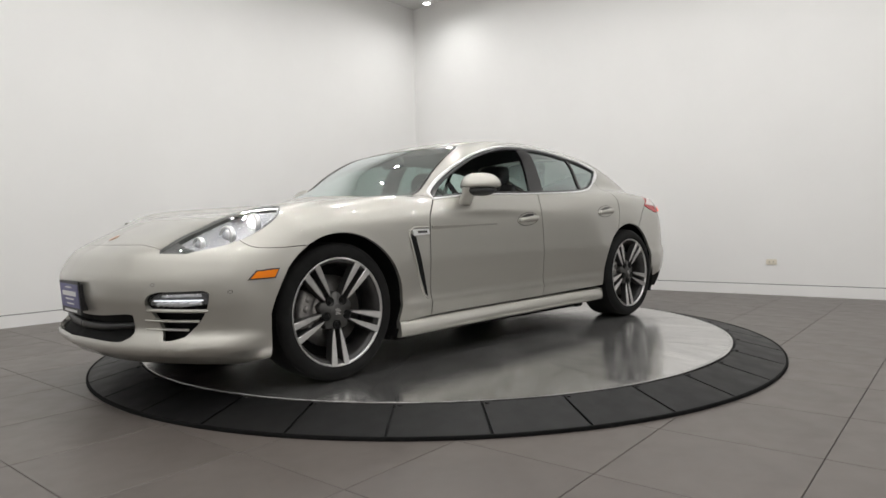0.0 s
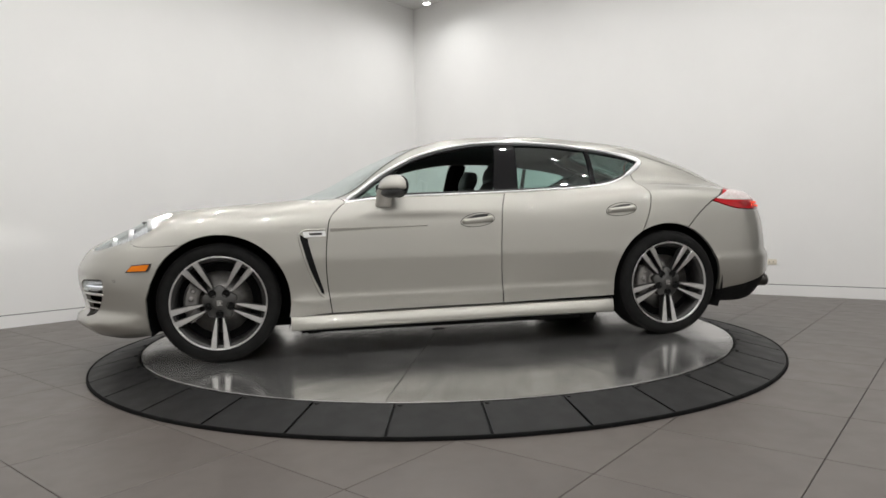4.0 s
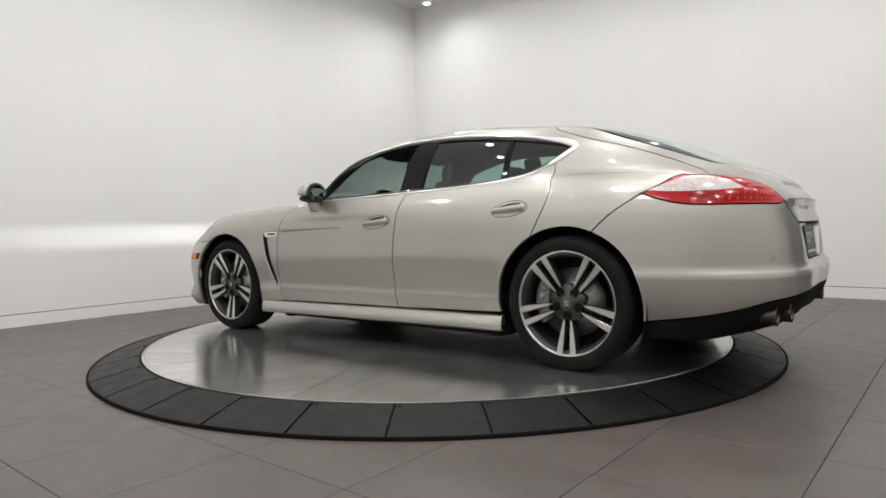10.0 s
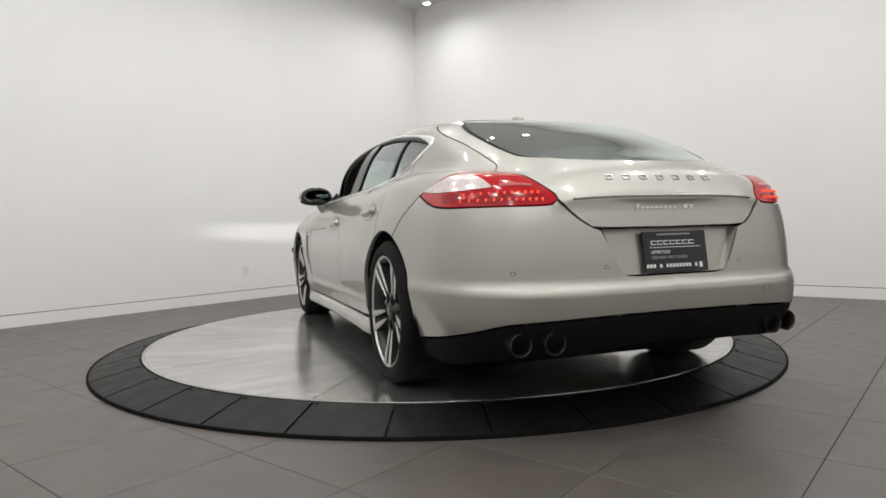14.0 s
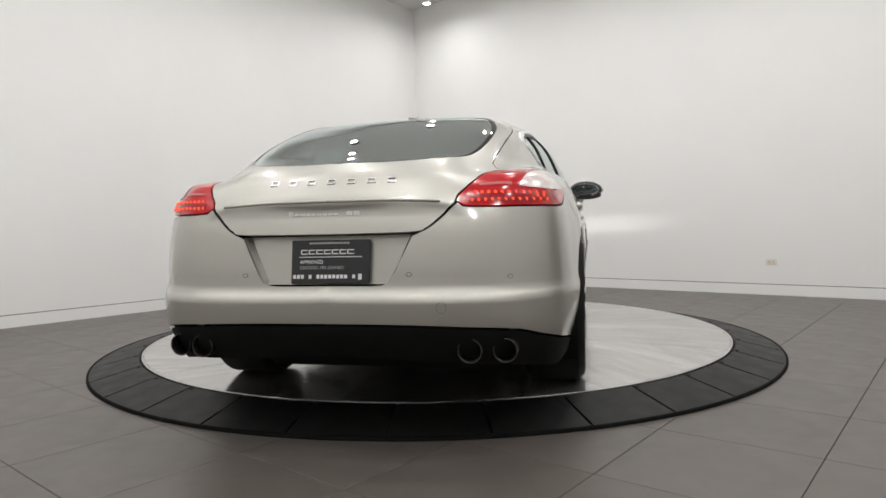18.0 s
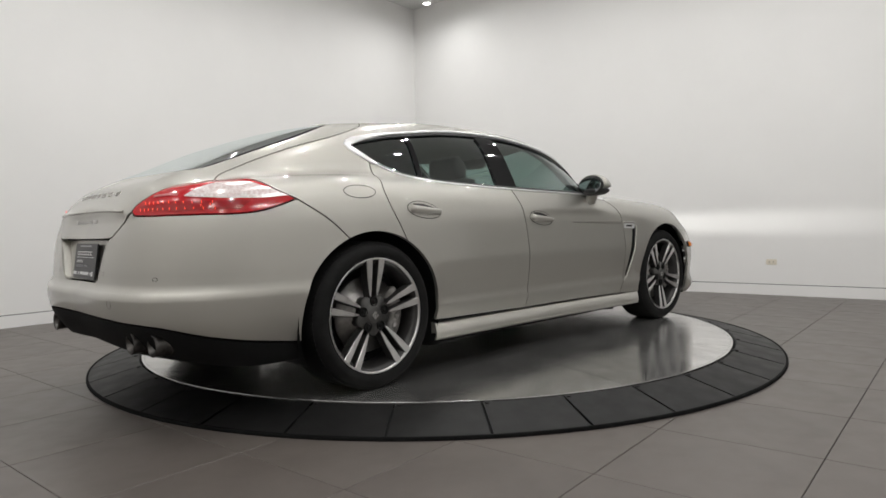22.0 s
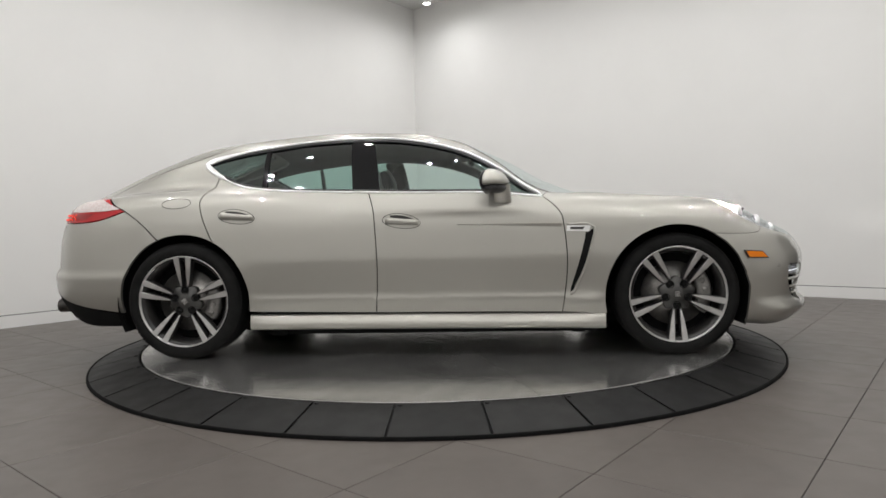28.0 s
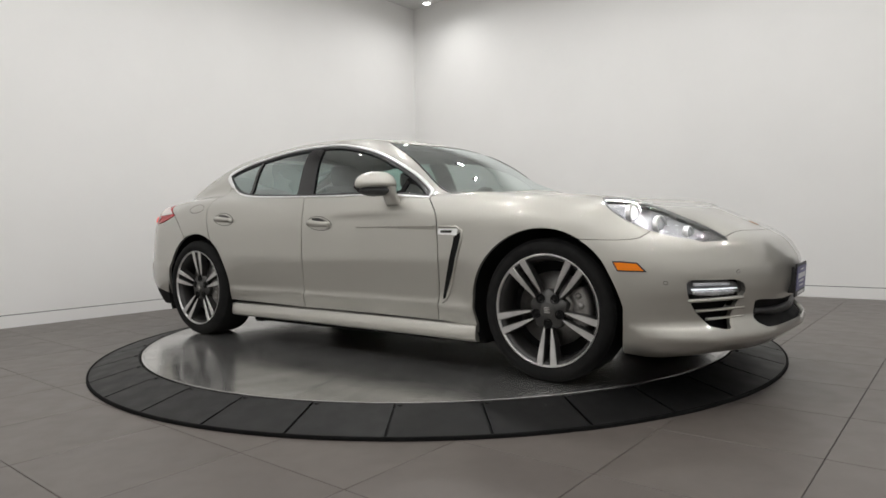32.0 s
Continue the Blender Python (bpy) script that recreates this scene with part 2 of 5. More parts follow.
# ---- the turntable ----
def turntable():
    ring = tagged(new("turntable_ring"), "fixed ring of black ramp plates round the turntable", "turntable ring", kind="")
    n = 34
    a = 2 * math.pi / n
    bm = bmesh.new()
    k = 6
    prof = [(RING_R, 0), (RING_R - .002, .008), (RING_R - .008, .013), (DISC_R + .02, DISC_Z - .002), (DISC_R + .012, DISC_Z - .006), (DISC_R + .012, 0)]
    spin_profile(bm, prof, k, a0=.0028, a1=a - .0028)
    bmesh.ops.holes_fill(bm, edges=[e for e in bm.edges if e.is_boundary])
    bmesh.ops.recalc_face_normals(bm, faces=bm.faces)
    me = bpy.data.meshes.new("plate")
    bm.to_mesh(me)
    bm.free()
    me.shade_smooth()
    me.set_sharp_from_angle(angle=.3)
    me.materials.append(RUBBER_RING)
    for i in range(n):
        ob = new("plate", me)
        ob.parent = ring
        ob.matrix_basis = Matrix.Rotation(radians(-95.5) + a * i, 4, "Z")
    bm = bmesh.new()
    spin_profile(bm, [(RING_R - .03, 0), (RING_R - .03, .004), (DISC_R + .012, DISC_Z - .02), (DISC_R + .012, 0)], 96)
    part("bed", bm, GAP, ring)
    bm = bmesh.new()
    spin_profile(bm, [(RING_R + .005, 0), (RING_R + .004, .013), (RING_R + .001, .0165), (RING_R - .006, .017), (RING_R - .008, .012)], 120)
    part("edge_strip", bm, BLACK_EDGE, ring, "black rubber edging")
    # bolt heads near the inner end of every joint
    bm = bmesh.new()
    bmesh.ops.create_cone(bm, cap_ends=True, segments=12, radius1=.012, radius2=.01, depth=.006)
    me = bpy.data.meshes.new("bolt")
    bm.to_mesh(me)
    bm.free()
    me.materials.append(GAP)
    for i in range(n):
        ob = new("bolt", me)
        ob.parent = ring
        b = radians(-95.5) + a * i + .011
        ob.matrix_basis = Matrix.Translation(((DISC_R + .032) * math.cos(b), (DISC_R + .032) * math.sin(b), DISC_Z - .003))
    disc = tagged(new("turntable_disc"), "round brushed steel turntable deck turning under the car", "turntable")
    bm = bmesh.new()
    g = .0022
    k = 12
    step = 2 * math.pi / 10
    rows = []
    for r in np.linspace(.05, DISC_R - .017, 8):
        rows.append([bm.verts.new((r * math.cos(t), r * math.sin(t), DISC_Z)) for t in np.linspace(g / r, step - g / r, k + 1)])
    for p, q in zip(rows, rows[1:]):
        for i in range(k):
            bm.faces.new((p[i], q[i], q[i + 1], p[i + 1]))
    edge = [e for e in bm.edges if e.is_boundary]
    out = bmesh.ops.extrude_edge_only(bm, edges=edge)
    for v in out["geom"]:
        if isinstance(v, bmesh.types.BMVert):
            v.co.z -= .01
    bmesh.ops.recalc_face_normals(bm, faces=bm.faces)
    me = bpy.data.meshes.new("deck_plate")
    bm.to_mesh(me)
    bm.free()
    me.materials.append(STEEL)
    for i in range(10):
        ob = new("deck_plate", me)
        ob.parent = disc
        ob.matrix_basis = Matrix.Rotation(radians(35.6 + 36 * i), 4, "Z")
    bm = bmesh.new()
    spin_profile(bm, [(DISC_R - .0155, DISC_Z - .01), (DISC_R - .0155, DISC_Z), (DISC_R - .001, DISC_Z), (DISC_R, DISC_Z - .002), (DISC_R, .02)], 160)
    part("deck_edge", bm, STEEL, disc, "steel edge band", smooth=False)
    bm = bmesh.new()
    spin_profile(bm, [(.001, DISC_Z - .008), (DISC_R - .01, DISC_Z - .008), (DISC_R - .01, .01)], 80)
    part("deck_core", bm, GAP, disc, smooth=False)
    return disc


disc = turntable()


# the car's lines: pairs of place and value, in metres
FRONT_DROP = (0, 0, 0.3, 0.025, 0.5, 0.076, 0.62, 0.135, 0.75, 0.213, 0.84, 0.297, 0.9, 0.376, 0.95, 0.499, 0.98, 0.674)
REAR_DROP = (0, 0, 0.3, -0.006, 0.5, 0.01, 0.65, 0.053, 0.78, 0.167, 0.86, 0.294, 0.92, 0.475, 0.965, 0.783)
WIDTH = (-2.2, 0.88, -1.9, 0.917, -1.45, 0.954, -1, 0.953, -0.6, 0.945, 0, 0.942, 0.6, 0.951, 0.985, 0.967, 1.4, 0.98, 2, 0.98)
BOW = (0.12, 0.119, 0.22, 0.049, 0.29, 0.038, 0.34, 0.025, 0.42, 0.01, 0.55, 0.001, 0.68, 0.009, 0.8, 0.022, 0.9, 0.049, 1, 0.084, 1.1, 0.164)
HOOD = (0.3, 0.958, 0.9, 0.936, 1.2, 0.904, 1.5, 0.888, 1.8, 0.867, 2, 0.837, 2.15, 0.777, 2.28, 0.713, 2.36, 0.67, 2.41, 0.607)
BELT = (-2.5, 0.942, -2.2, 0.979, -1.8, 1.024, -1.3, 1.04, -0.6, 1.007, 0.2, 0.976, 0.7, 0.957)
NOSE = (0.14, 2.31, 0.2, 2.385, 0.245, 2.432, 0.28, 2.418, 0.325, 2.378, 0.4, 2.392, 0.47, 2.41, 0.56, 2.413, 0.64, 2.382, 0.75, 2.333, 0.9, 2.241)
TAIL = (0.2, -2.349, 0.3, -2.437, 0.4, -2.49, 0.46, -2.499, 0.515, -2.503, 0.55, -2.472, 0.62, -2.467, 0.75, -2.448, 0.88, -2.398, 1, -2.307)
GLASS = (-2.45, 0.494, -2.2, 0.594, -1.9, 0.674, -1.4, 0.749, -0.9, 0.804, -0.3, 0.851, 0.3, 0.882, 0.8, 0.876, 1.2, 0.87)
ROOF = (-2.5, 0.831, -2.42, 0.901, -2.34, 0.991, -2.1, 1.104, -1.8, 1.23, -1.4, 1.345, -1, 1.389, -0.6, 1.413, -0.3, 1.407, 0, 1.384, 0.25, 1.328, 0.5, 1.228, 0.8, 1.065, 1.1, 0.95, 1.4, 0.819)


def spl(x, *k):
    """Smooth curve through (x, value) knots, flat beyond the ends."""
    xs = np.array(k[0::2], float)
    ys = np.array(k[1::2], float)
    h = np.diff(xs)
    d = np.diff(ys) / h
    m = np.zeros(len(xs))
    m[0], m[-1] = d[0], d[-1]
    for i in range(1, len(xs) - 1):
        if d[i - 1] * d[i] > 0:
            w1, w2 = 2 * h[i] + h[i - 1], h[i] + 2 * h[i - 1]
            m[i] = (w1 + w2) / (w1 / d[i - 1] + w2 / d[i])
    x = np.clip(np.asarray(x, float), xs[0], xs[-1])
    i = np.clip(np.searchsorted(xs, x) - 1, 0, len(h) - 1)
    u = (x - xs[i]) / h[i]
    return ((1 + 2 * u) * (1 - u) ** 2 * ys[i] + u * (1 - u) ** 2 * h[i] * m[i]
            + u * u * (3 - 2 * u) * ys[i + 1] + u * u * (u - 1) * h[i] * m[i + 1])


def smax(a, b, k):
    h = np.maximum(k - np.abs(a - b), 0) / k
    return np.maximum(a, b) + h * h * k / 4


def smin(a, b, k):
    return -smax(-a, -b, k)


def ramp(x, a, b):
    t = np.clip((x - a) / (b - a), 0, 1)
    return t * t * (3 - 2 * t)


def front_drop(y):
    return spl(y, *FRONT_DROP)


def rear_drop(y):
    return spl(y, *REAR_DROP)


def lower_body(x, y, z):
    """Signed field of the body below the belt line: under nought inside."""
    y = np.abs(y)
    # plan width and the bow of the flank
    w = spl(x, *WIDTH)
    bow = spl(z, *BOW)
    tuck = spl(z, .2, 0, .29, -.008, .34, -.01, .366, 0, .40, .009, .5, .007, .6, 0)
    side = y - (w - bow - tuck * ramp(1.15 - np.abs(x), 0, .2))
    # the ledge that runs round the tail
    side = side - (.0145 * ramp(.565 - z, 0, .075) - .005) * ramp(-x, 1.6, 1.8) * ramp(z, .18, .3)
    # bonnet, wings and shoulders
    xe = x + front_drop(y) * ramp(x, .9, 2.0)
    hood = spl(xe, *HOOD)
    wing = .04 * np.exp(-((y - .74) / .16) ** 2) * ramp(x, .6, 1.2) * (1 - ramp(xe, 1.9, 2.3))
    belt = spl(x, *BELT)
    cab = ramp(x, .5, .95)
    top = z - (belt * (1 - cab) + (hood + wing) * cab)
    front = x - (spl(z, *NOSE) - front_drop(y))
    rear = -x + (spl(z, *TAIL) + rear_drop(y))
    under = .16 - z
    f = smax(side, top * .85, .12)
    f = smax(f, front * .9, .06)
    f = smax(f, rear * .9, .06)
    return smax(f, under, .03)


def cabin(x, y, z):
    """Signed field of the glasshouse and the sloping tail."""
    y = np.abs(y)
    g = spl(x, *GLASS)
    dz = np.maximum(z - .95, -.1)
    side = y - (g - .28 * dz - .33 * np.maximum(dz, 0) ** 2)
    xe = x + .42 * y * y * ramp(x, -.1, .8) - .12 * y * y * (1 - ramp(x, -2.2, -1.2))
    roof = spl(xe, *ROOF)
    top = (z - (roof - .09 * y * y)) * .9
    f = smax(smax(side, top, .16), .86 - z, .02)
    return smax(f, -x - 2.436 + rear_drop(y), .03)


def body_field(x, y, z):
    return smin(lower_body(x, y, z), cabin(x, y, z), .05)


def glue(p, n, far=1.6, field=body_field):
    """Where rays from p + far * n back along -n first meet the body, or come nearest to it."""
    p = np.asarray(p, float)
    n = np.broadcast_to(np.asarray(n, float), p.shape)
    t = np.full(len(p), float(far))
    best, at = np.full(len(p), 9.), t.copy()
    for _ in range(44):
        q = p + t[:, None] * n
        f = field(q[:, 0], q[:, 1], q[:, 2])
        m = np.abs(f) < best
        best[m], at[m] = np.abs(f)[m], t[m]
        t = t - np.clip(f * .75, -.02, .2)
    return p + at[:, None] * n


def slope(q, field=body_field):
    """Outward unit normals of the body at the points q."""
    e = .004
    g = np.stack([field(*(q + e * a).T) - field(*(q - e * a).T) for a in np.eye(3)], -1)
    return g / np.linalg.norm(g, axis=1, keepdims=True)


# ---- car materials ----
def paint_material():
    m = mat("champagne_metallic_paint", (.455, .443, .404), .42, .8, Coat_Weight=1., Coat_Roughness=.02)
    b = m.node_tree.nodes["Principled BSDF"]
    co = nod(m, "ShaderNodeTexCoord")
    n = nod(m, "ShaderNodeTexNoise", Scale=1400., Detail=2.)
    link(m, co.outputs["Object"], n.inputs["Vector"])
    bu = nod(m, "ShaderNodeBump", Strength=.06, Distance=.001)
    link(m, n.outputs["Fac"], bu.inputs["Height"])
    link(m, bu.outputs[0], b.inputs["Normal"])
    # a thin, patchy film of dust dulls the lacquer a little
    n2 = nod(m, "ShaderNodeTexNoise", Scale=3., Detail=6.)
    link(m, co.outputs["Object"], n2.inputs["Vector"])
    r = nod(m, "ShaderNodeMapRange")
    r.inputs["To Min"].default_value, r.inputs["To Max"].default_value = .006, .03
    link(m, n2.outputs["Fac"], r.inputs["Value"])
    link(m, r.outputs[0], b.inputs["Coat Roughness"])
    return m


def glass_material(name, tint, gloss=.9, film=.09, power=2.8):
    """Clear or tinted sheet glass: see-through with a mirror film that grows towards grazing."""
    m = bpy.data.materials.new(name)
    m.use_nodes = True
    t = m.node_tree
    t.nodes.remove(t.nodes["Principled BSDF"])
    tr = nod(m, "ShaderNodeBsdfTransparent")
    tr.inputs[0].default_value = (*tint, 1)
    gl = nod(m, "ShaderNodeBsdfGlossy")
    gl.inputs["Color"].default_value = (gloss * .94, gloss, gloss, 1)
    gl.inputs["Roughness"].default_value = .01
    lw = nod(m, "ShaderNodeLayerWeight", Blend=.5)
    pw = nod(m, "ShaderNodeMath")
    pw.operation = "POWER"
    pw.inputs[1].default_value = power
    link(m, lw.outputs["Facing"], pw.inputs[0])
    fr = nod(m, "ShaderNodeMapRange")
    fr.inputs["To Min"].default_value = film
    link(m, pw.outputs[0], fr.inputs["Value"])
    mx = nod(m, "ShaderNodeMixShader")
    link(m, fr.outputs[0], mx.inputs[0])
    link(m, tr.outputs[0], mx.inputs[1])
    link(m, gl.outputs[0], mx.inputs[2])
    link(m, mx.outputs[0], t.nodes["Material Output"].inputs[0])
    return m


PAINT = paint_material()
SHELL = varied(mat("black_underbody", (.006, .006, .006), .8, Specular_IOR_Level=.15), (.005, .005, .005), (.009, .009, .009), 8)
TRIM = varied(mat("black_plastic_trim", (.018, .018, .019), .42), (.014, .014, .015), (.024, .024, .025), 25, bump=.08, bump_scale=400)
PIANO = mat("gloss_black_pillar", (.01, .01, .011), .04)
CHROME = mat("bright_chrome", (.9, .9, .9), .28, .65)
SATIN = mat("satin_silver", (.62, .61, .6), .3, 1.)
PIPE = varied(mat("dull_exhaust_steel", (.3, .29, .28), .35, 1.), (.05, .047, .045), (.12, .115, .11), 30)
RUBBER = varied(mat("tyre_rubber", (.02, .02, .02), .75, Specular_IOR_Level=.14), (.008, .008, .008), (.014, .0138, .0136), 12, bump=.2, bump_scale=90)
RIM_FACE = varied(mat("machined_silver_alloy", (.62, .61, .59), .3, .9), (.56, .555, .545), (.66, .65, .64), 30, rough=(.3, .42))
RIM_DARK = varied(mat("dark_grey_alloy", (.07, .068, .066), .38, .5), (.036, .035, .034), (.055, .053, .052), 20)
HUB_GREY = varied(mat("grey_hub_paint", (.1, .1, .1), .4, .5), (.055, .054, .052), (.08, .078, .075), 20)
BRAKE = varied(mat("cast_brake_disc", (.36, .34, .32), .4, 1.), (.26, .25, .24), (.38, .37, .355), 40, stretch=(1, .1, 1))
CALIPER = varied(mat("silver_grey_caliper", (.3, .29, .28), .45, .6), (.22, .21, .2), (.32, .31, .3), 30)
WINDOW = glass_material("tinted_window_glass", (.63, .81, .765), film=.17)
SCREEN = glass_material("green_windscreen_glass", (.7, .87, .82), film=.38, power=1.8)
REAR_GLASS = glass_material("tinted_rear_glass", (.63, .81, .765), film=.55, power=1.5)
CLEAR = glass_material("clear_lamp_lens", (.92, .93, .94), film=.05)
RED_LENS = mat("red_lamp_lens", (.46, .006, .012), .16, 0., Coat_Weight=.25, Coat_Roughness=.08)
RED_DEEP = mat("deep_red_reflector", (.3, .004, .008), .18, 0., Coat_Weight=.25, Coat_Roughness=.08)
PINK_LENS = varied(mat("clear_pink_lamp_lens", (.6, .5, .5), .2, .1, Coat_Weight=.4, Coat_Roughness=.08), (.58, .44, .42), (.88, .84, .83), 75)
PINK_BAR = mat("pink_lamp_bar", (.55, .16, .16), .15, 0., Coat_Weight=1.)
LED_RED = mat("lit_red_diode", (.8, .1, .05), .3, Emission_Color=(1, .075, .03), Emission_Strength=.75)
AMBER = mat("amber_marker_lens", (.72, .19, .006), .2, Specular_IOR_Level=.25, Emission_Color=(1, .26, .02), Emission_Strength=.1)
LAMP_SILVER = varied(mat("lamp_reflector", (.8, .8, .82), .16, .6), (.66, .66, .69), (.92, .92, .94), 28, rough=(.08, .3))
LAMP_DARK = mat("lamp_housing", (.1, .1, .104), .3, .3)
DRL_GLOW = mat("daytime_lamp_glow", (1, 1, 1), .3, Emission_Color=(.93, .96, 1), Emission_Strength=.85)
HEAD_GLOW = mat("headlamp_glow", (1, 1, 1), .3, Emission_Color=(1, .98, .95), Emission_Strength=1.2)
BEAM = mat("low_beam_glow", (1, 1, 1), .3, Emission_Color=(1, .98, .95), Emission_Strength=70000.)
LEATHER = varied(mat("dark_grey_leather", (.035, .035, .037), .5), (.014, .014, .015), (.026, .026, .027), 18, bump=.2, bump_scale=250)
LINER = varied(mat("grey_headliner", (.11, .11, .11), .9), (.06, .06, .06), (.08, .08, .08), 40)
MIRROR = mat("mirror_glass", (.3, .32, .33), .03, 1.)
PLATE_BLACK = mat("black_dealer_plate", (.016, .016, .018), .35)
PLATE_BLUE = mat("violet_blue_dealer_plate", (.075, .07, .21), .35)
INK = mat("white_print", (.75, .75, .75), .5)
INK_GREY = mat("grey_print", (.35, .35, .36), .5)


# ---- panel work ----
def curve3(pts, step=.02):
    """A smooth line through 3D points (Catmull-Rom), with a point about every step metres."""
    p = np.array(pts, float)
    if len(p) == 2:
        n = max(1, int(np.linalg.norm(p[1] - p[0]) / step))
        return [p[0] + (p[1] - p[0]) * i / n for i in range(n + 1)]
    e = np.vstack([2 * p[0] - p[1], p, 2 * p[-1] - p[-2]])
    out = []
    for i in range(len(p) - 1):
        a, b, c, d = e[i:i + 4]
        n = max(1, int(np.linalg.norm(c - b) / step))
        for k in range(n):
            u = k / n
            out.append(.5 * (2 * b + (c - a) * u + (2 * a - 5 * b + 4 * c - d) * u * u + (3 * b - a - 3 * c + d) * u ** 3))
    out.append(p[-1])
    return out


def ring_of(*segs):
    """A closed outline out of smooth lines; where two lines meet there is a corner."""
    out = []
    for s in segs:
        for q in curve3(s):
            if not out or np.linalg.norm(q - out[-1]) > 1e-3:
                out.append(q)
    if np.linalg.norm(out[0] - out[-1]) < 1e-3:
        out.pop()
    return snap(np.array(out))


def snap(p):
    """Moves points on to the nearest spot of the body's surface; points in the middle plane stay in it."""
    mid = np.abs(p[:, 1]) < 1e-6
    for _ in range(6):
        g = slope(p)
        g[mid, 1] = 0
        f = body_field(p[:, 0], p[:, 1], p[:, 2])
        p = p - g * (np.clip(f, -.05, .05) * .9)[:, None]
    return p


class Way:
    """How an outline is laid upon the body: along one direction, or fanned out from an upright axis."""

    def __init__(self, n=None, axis=None, sense=1):
        self.axis, self.sense = axis, sense
        if n is not None:
            n = np.array(n, float)
            self.n = n / np.linalg.norm(n)
            up = np.array((1., 0, 0)) if abs(self.n[2]) > .8 else np.array((0, 0, 1.))
            self.b = up - up @ self.n * self.n
            self.b /= np.linalg.norm(self.b)
            self.a = np.cross(self.b, self.n)

    def flat(self, p):
        p = np.asarray(p, float)
        if self.axis is None:
            return np.stack([p @ self.a, p @ self.b], -1)
        return np.stack([np.arctan2(p[:, 1], self.sense * (p[:, 0] - self.axis)), p[:, 2]], -1)

    def lay(self, uv):
        if self.axis is None:
            return glue(uv[:, :1] * self.a + uv[:, 1:] * self.b, self.n, 2.9)
        n = np.stack([self.sense * np.cos(uv[:, 0]), np.sin(uv[:, 0]), 0 * uv[:, 0]], -1)
        base = np.stack([np.full(len(uv), self.axis), 0 * uv[:, 0], uv[:, 1]], -1)
        return glue(base, n, 1.6)


SIDE_ON = Way((0, 1, 0))
SLANT = Way((0, .78, .62))
ON_TOP = Way((0, 0, 1))
FRONT_FAN = Way(axis=1.3, sense=1)
REAR_FAN = Way(axis=-1.35, sense=-1)


def inset(uv, g):
    """Moves a closed flat outline inwards by g."""
    if not g:
        return uv
    nx, pv = np.roll(uv, -1, 0), np.roll(uv, 1, 0)
    t1, t2 = nx - uv, uv - pv
    t1 /= np.linalg.norm(t1, axis=1, keepdims=True) + 1e-12
    t2 /= np.linalg.norm(t2, axis=1, keepdims=True) + 1e-12
    n = np.stack([-(t1 + t2)[:, 1], (t1 + t2)[:, 0]], -1)
    n /= np.linalg.norm(n, axis=1, keepdims=True) + 1e-9
    c = np.clip((n * np.stack([-t1[:, 1], t1[:, 0]], -1)).sum(1), .4, 1)
    return uv + n * (g / c)[:, None]


def area2(uv):
    x, y = uv[:, 0], uv[:, 1]
    return ((x * np.roll(y, -1) - np.roll(x, -1) * y).sum()) / 2


def fill(uv, grid):
    """A flat outline as a fine net of faces: points and faces."""
    bm = bmesh.new()
    vs = [bm.verts.new((a, b, 0)) for a, b in uv]
    bm.faces.new(vs)
    (u0, v0), (u1, v1) = uv.min(0), uv.max(0)
    for ax, lo, hi in ((0, u0, u1), (1, v0, v1)):
        n = int((hi - lo) / grid[ax])
        no = (1, 0, 0) if ax == 0 else (0, 1, 0)
        for k in range(1, n + 1):
            at = lo + (hi - lo) * k / (n + 1)
            bmesh.ops.bisect_plane(bm, geom=bm.verts[:] + bm.edges[:] + bm.faces[:], dist=1e-6, plane_co=(at * no[0], at * no[1], 0), plane_no=no)
    bmesh.ops.remove_doubles(bm, verts=bm.verts, dist=2e-5)
    bmesh.ops.triangulate(bm, faces=[f for f in bm.faces if len(f.verts) > 4])
    bm.verts.index_update()
    pts = np.array([v.co[:2] for v in bm.verts])
    faces = [[v.index for v in f.verts] for f in bm.faces]
    for f in bm.faces:
        if f.normal.z < 0:
            faces[f.index].reverse()
    edge = [(e.link_loops[0].vert.index, e.link_loops[0].link_loop_next.vert.index) for e in bm.edges if len(e.link_faces) == 1]
    bm.free()
    return pts, faces, edge


def mesh_with_normals(name, verts, faces, normals, material):
    me = bpy.data.meshes.new(name)
    me.from_pydata([tuple(v) for v in verts], [], faces)
    me.shade_smooth()
    me.normals_split_custom_set_from_vertices([tuple(n) for n in normals])
    me.materials.append(material)
    return me


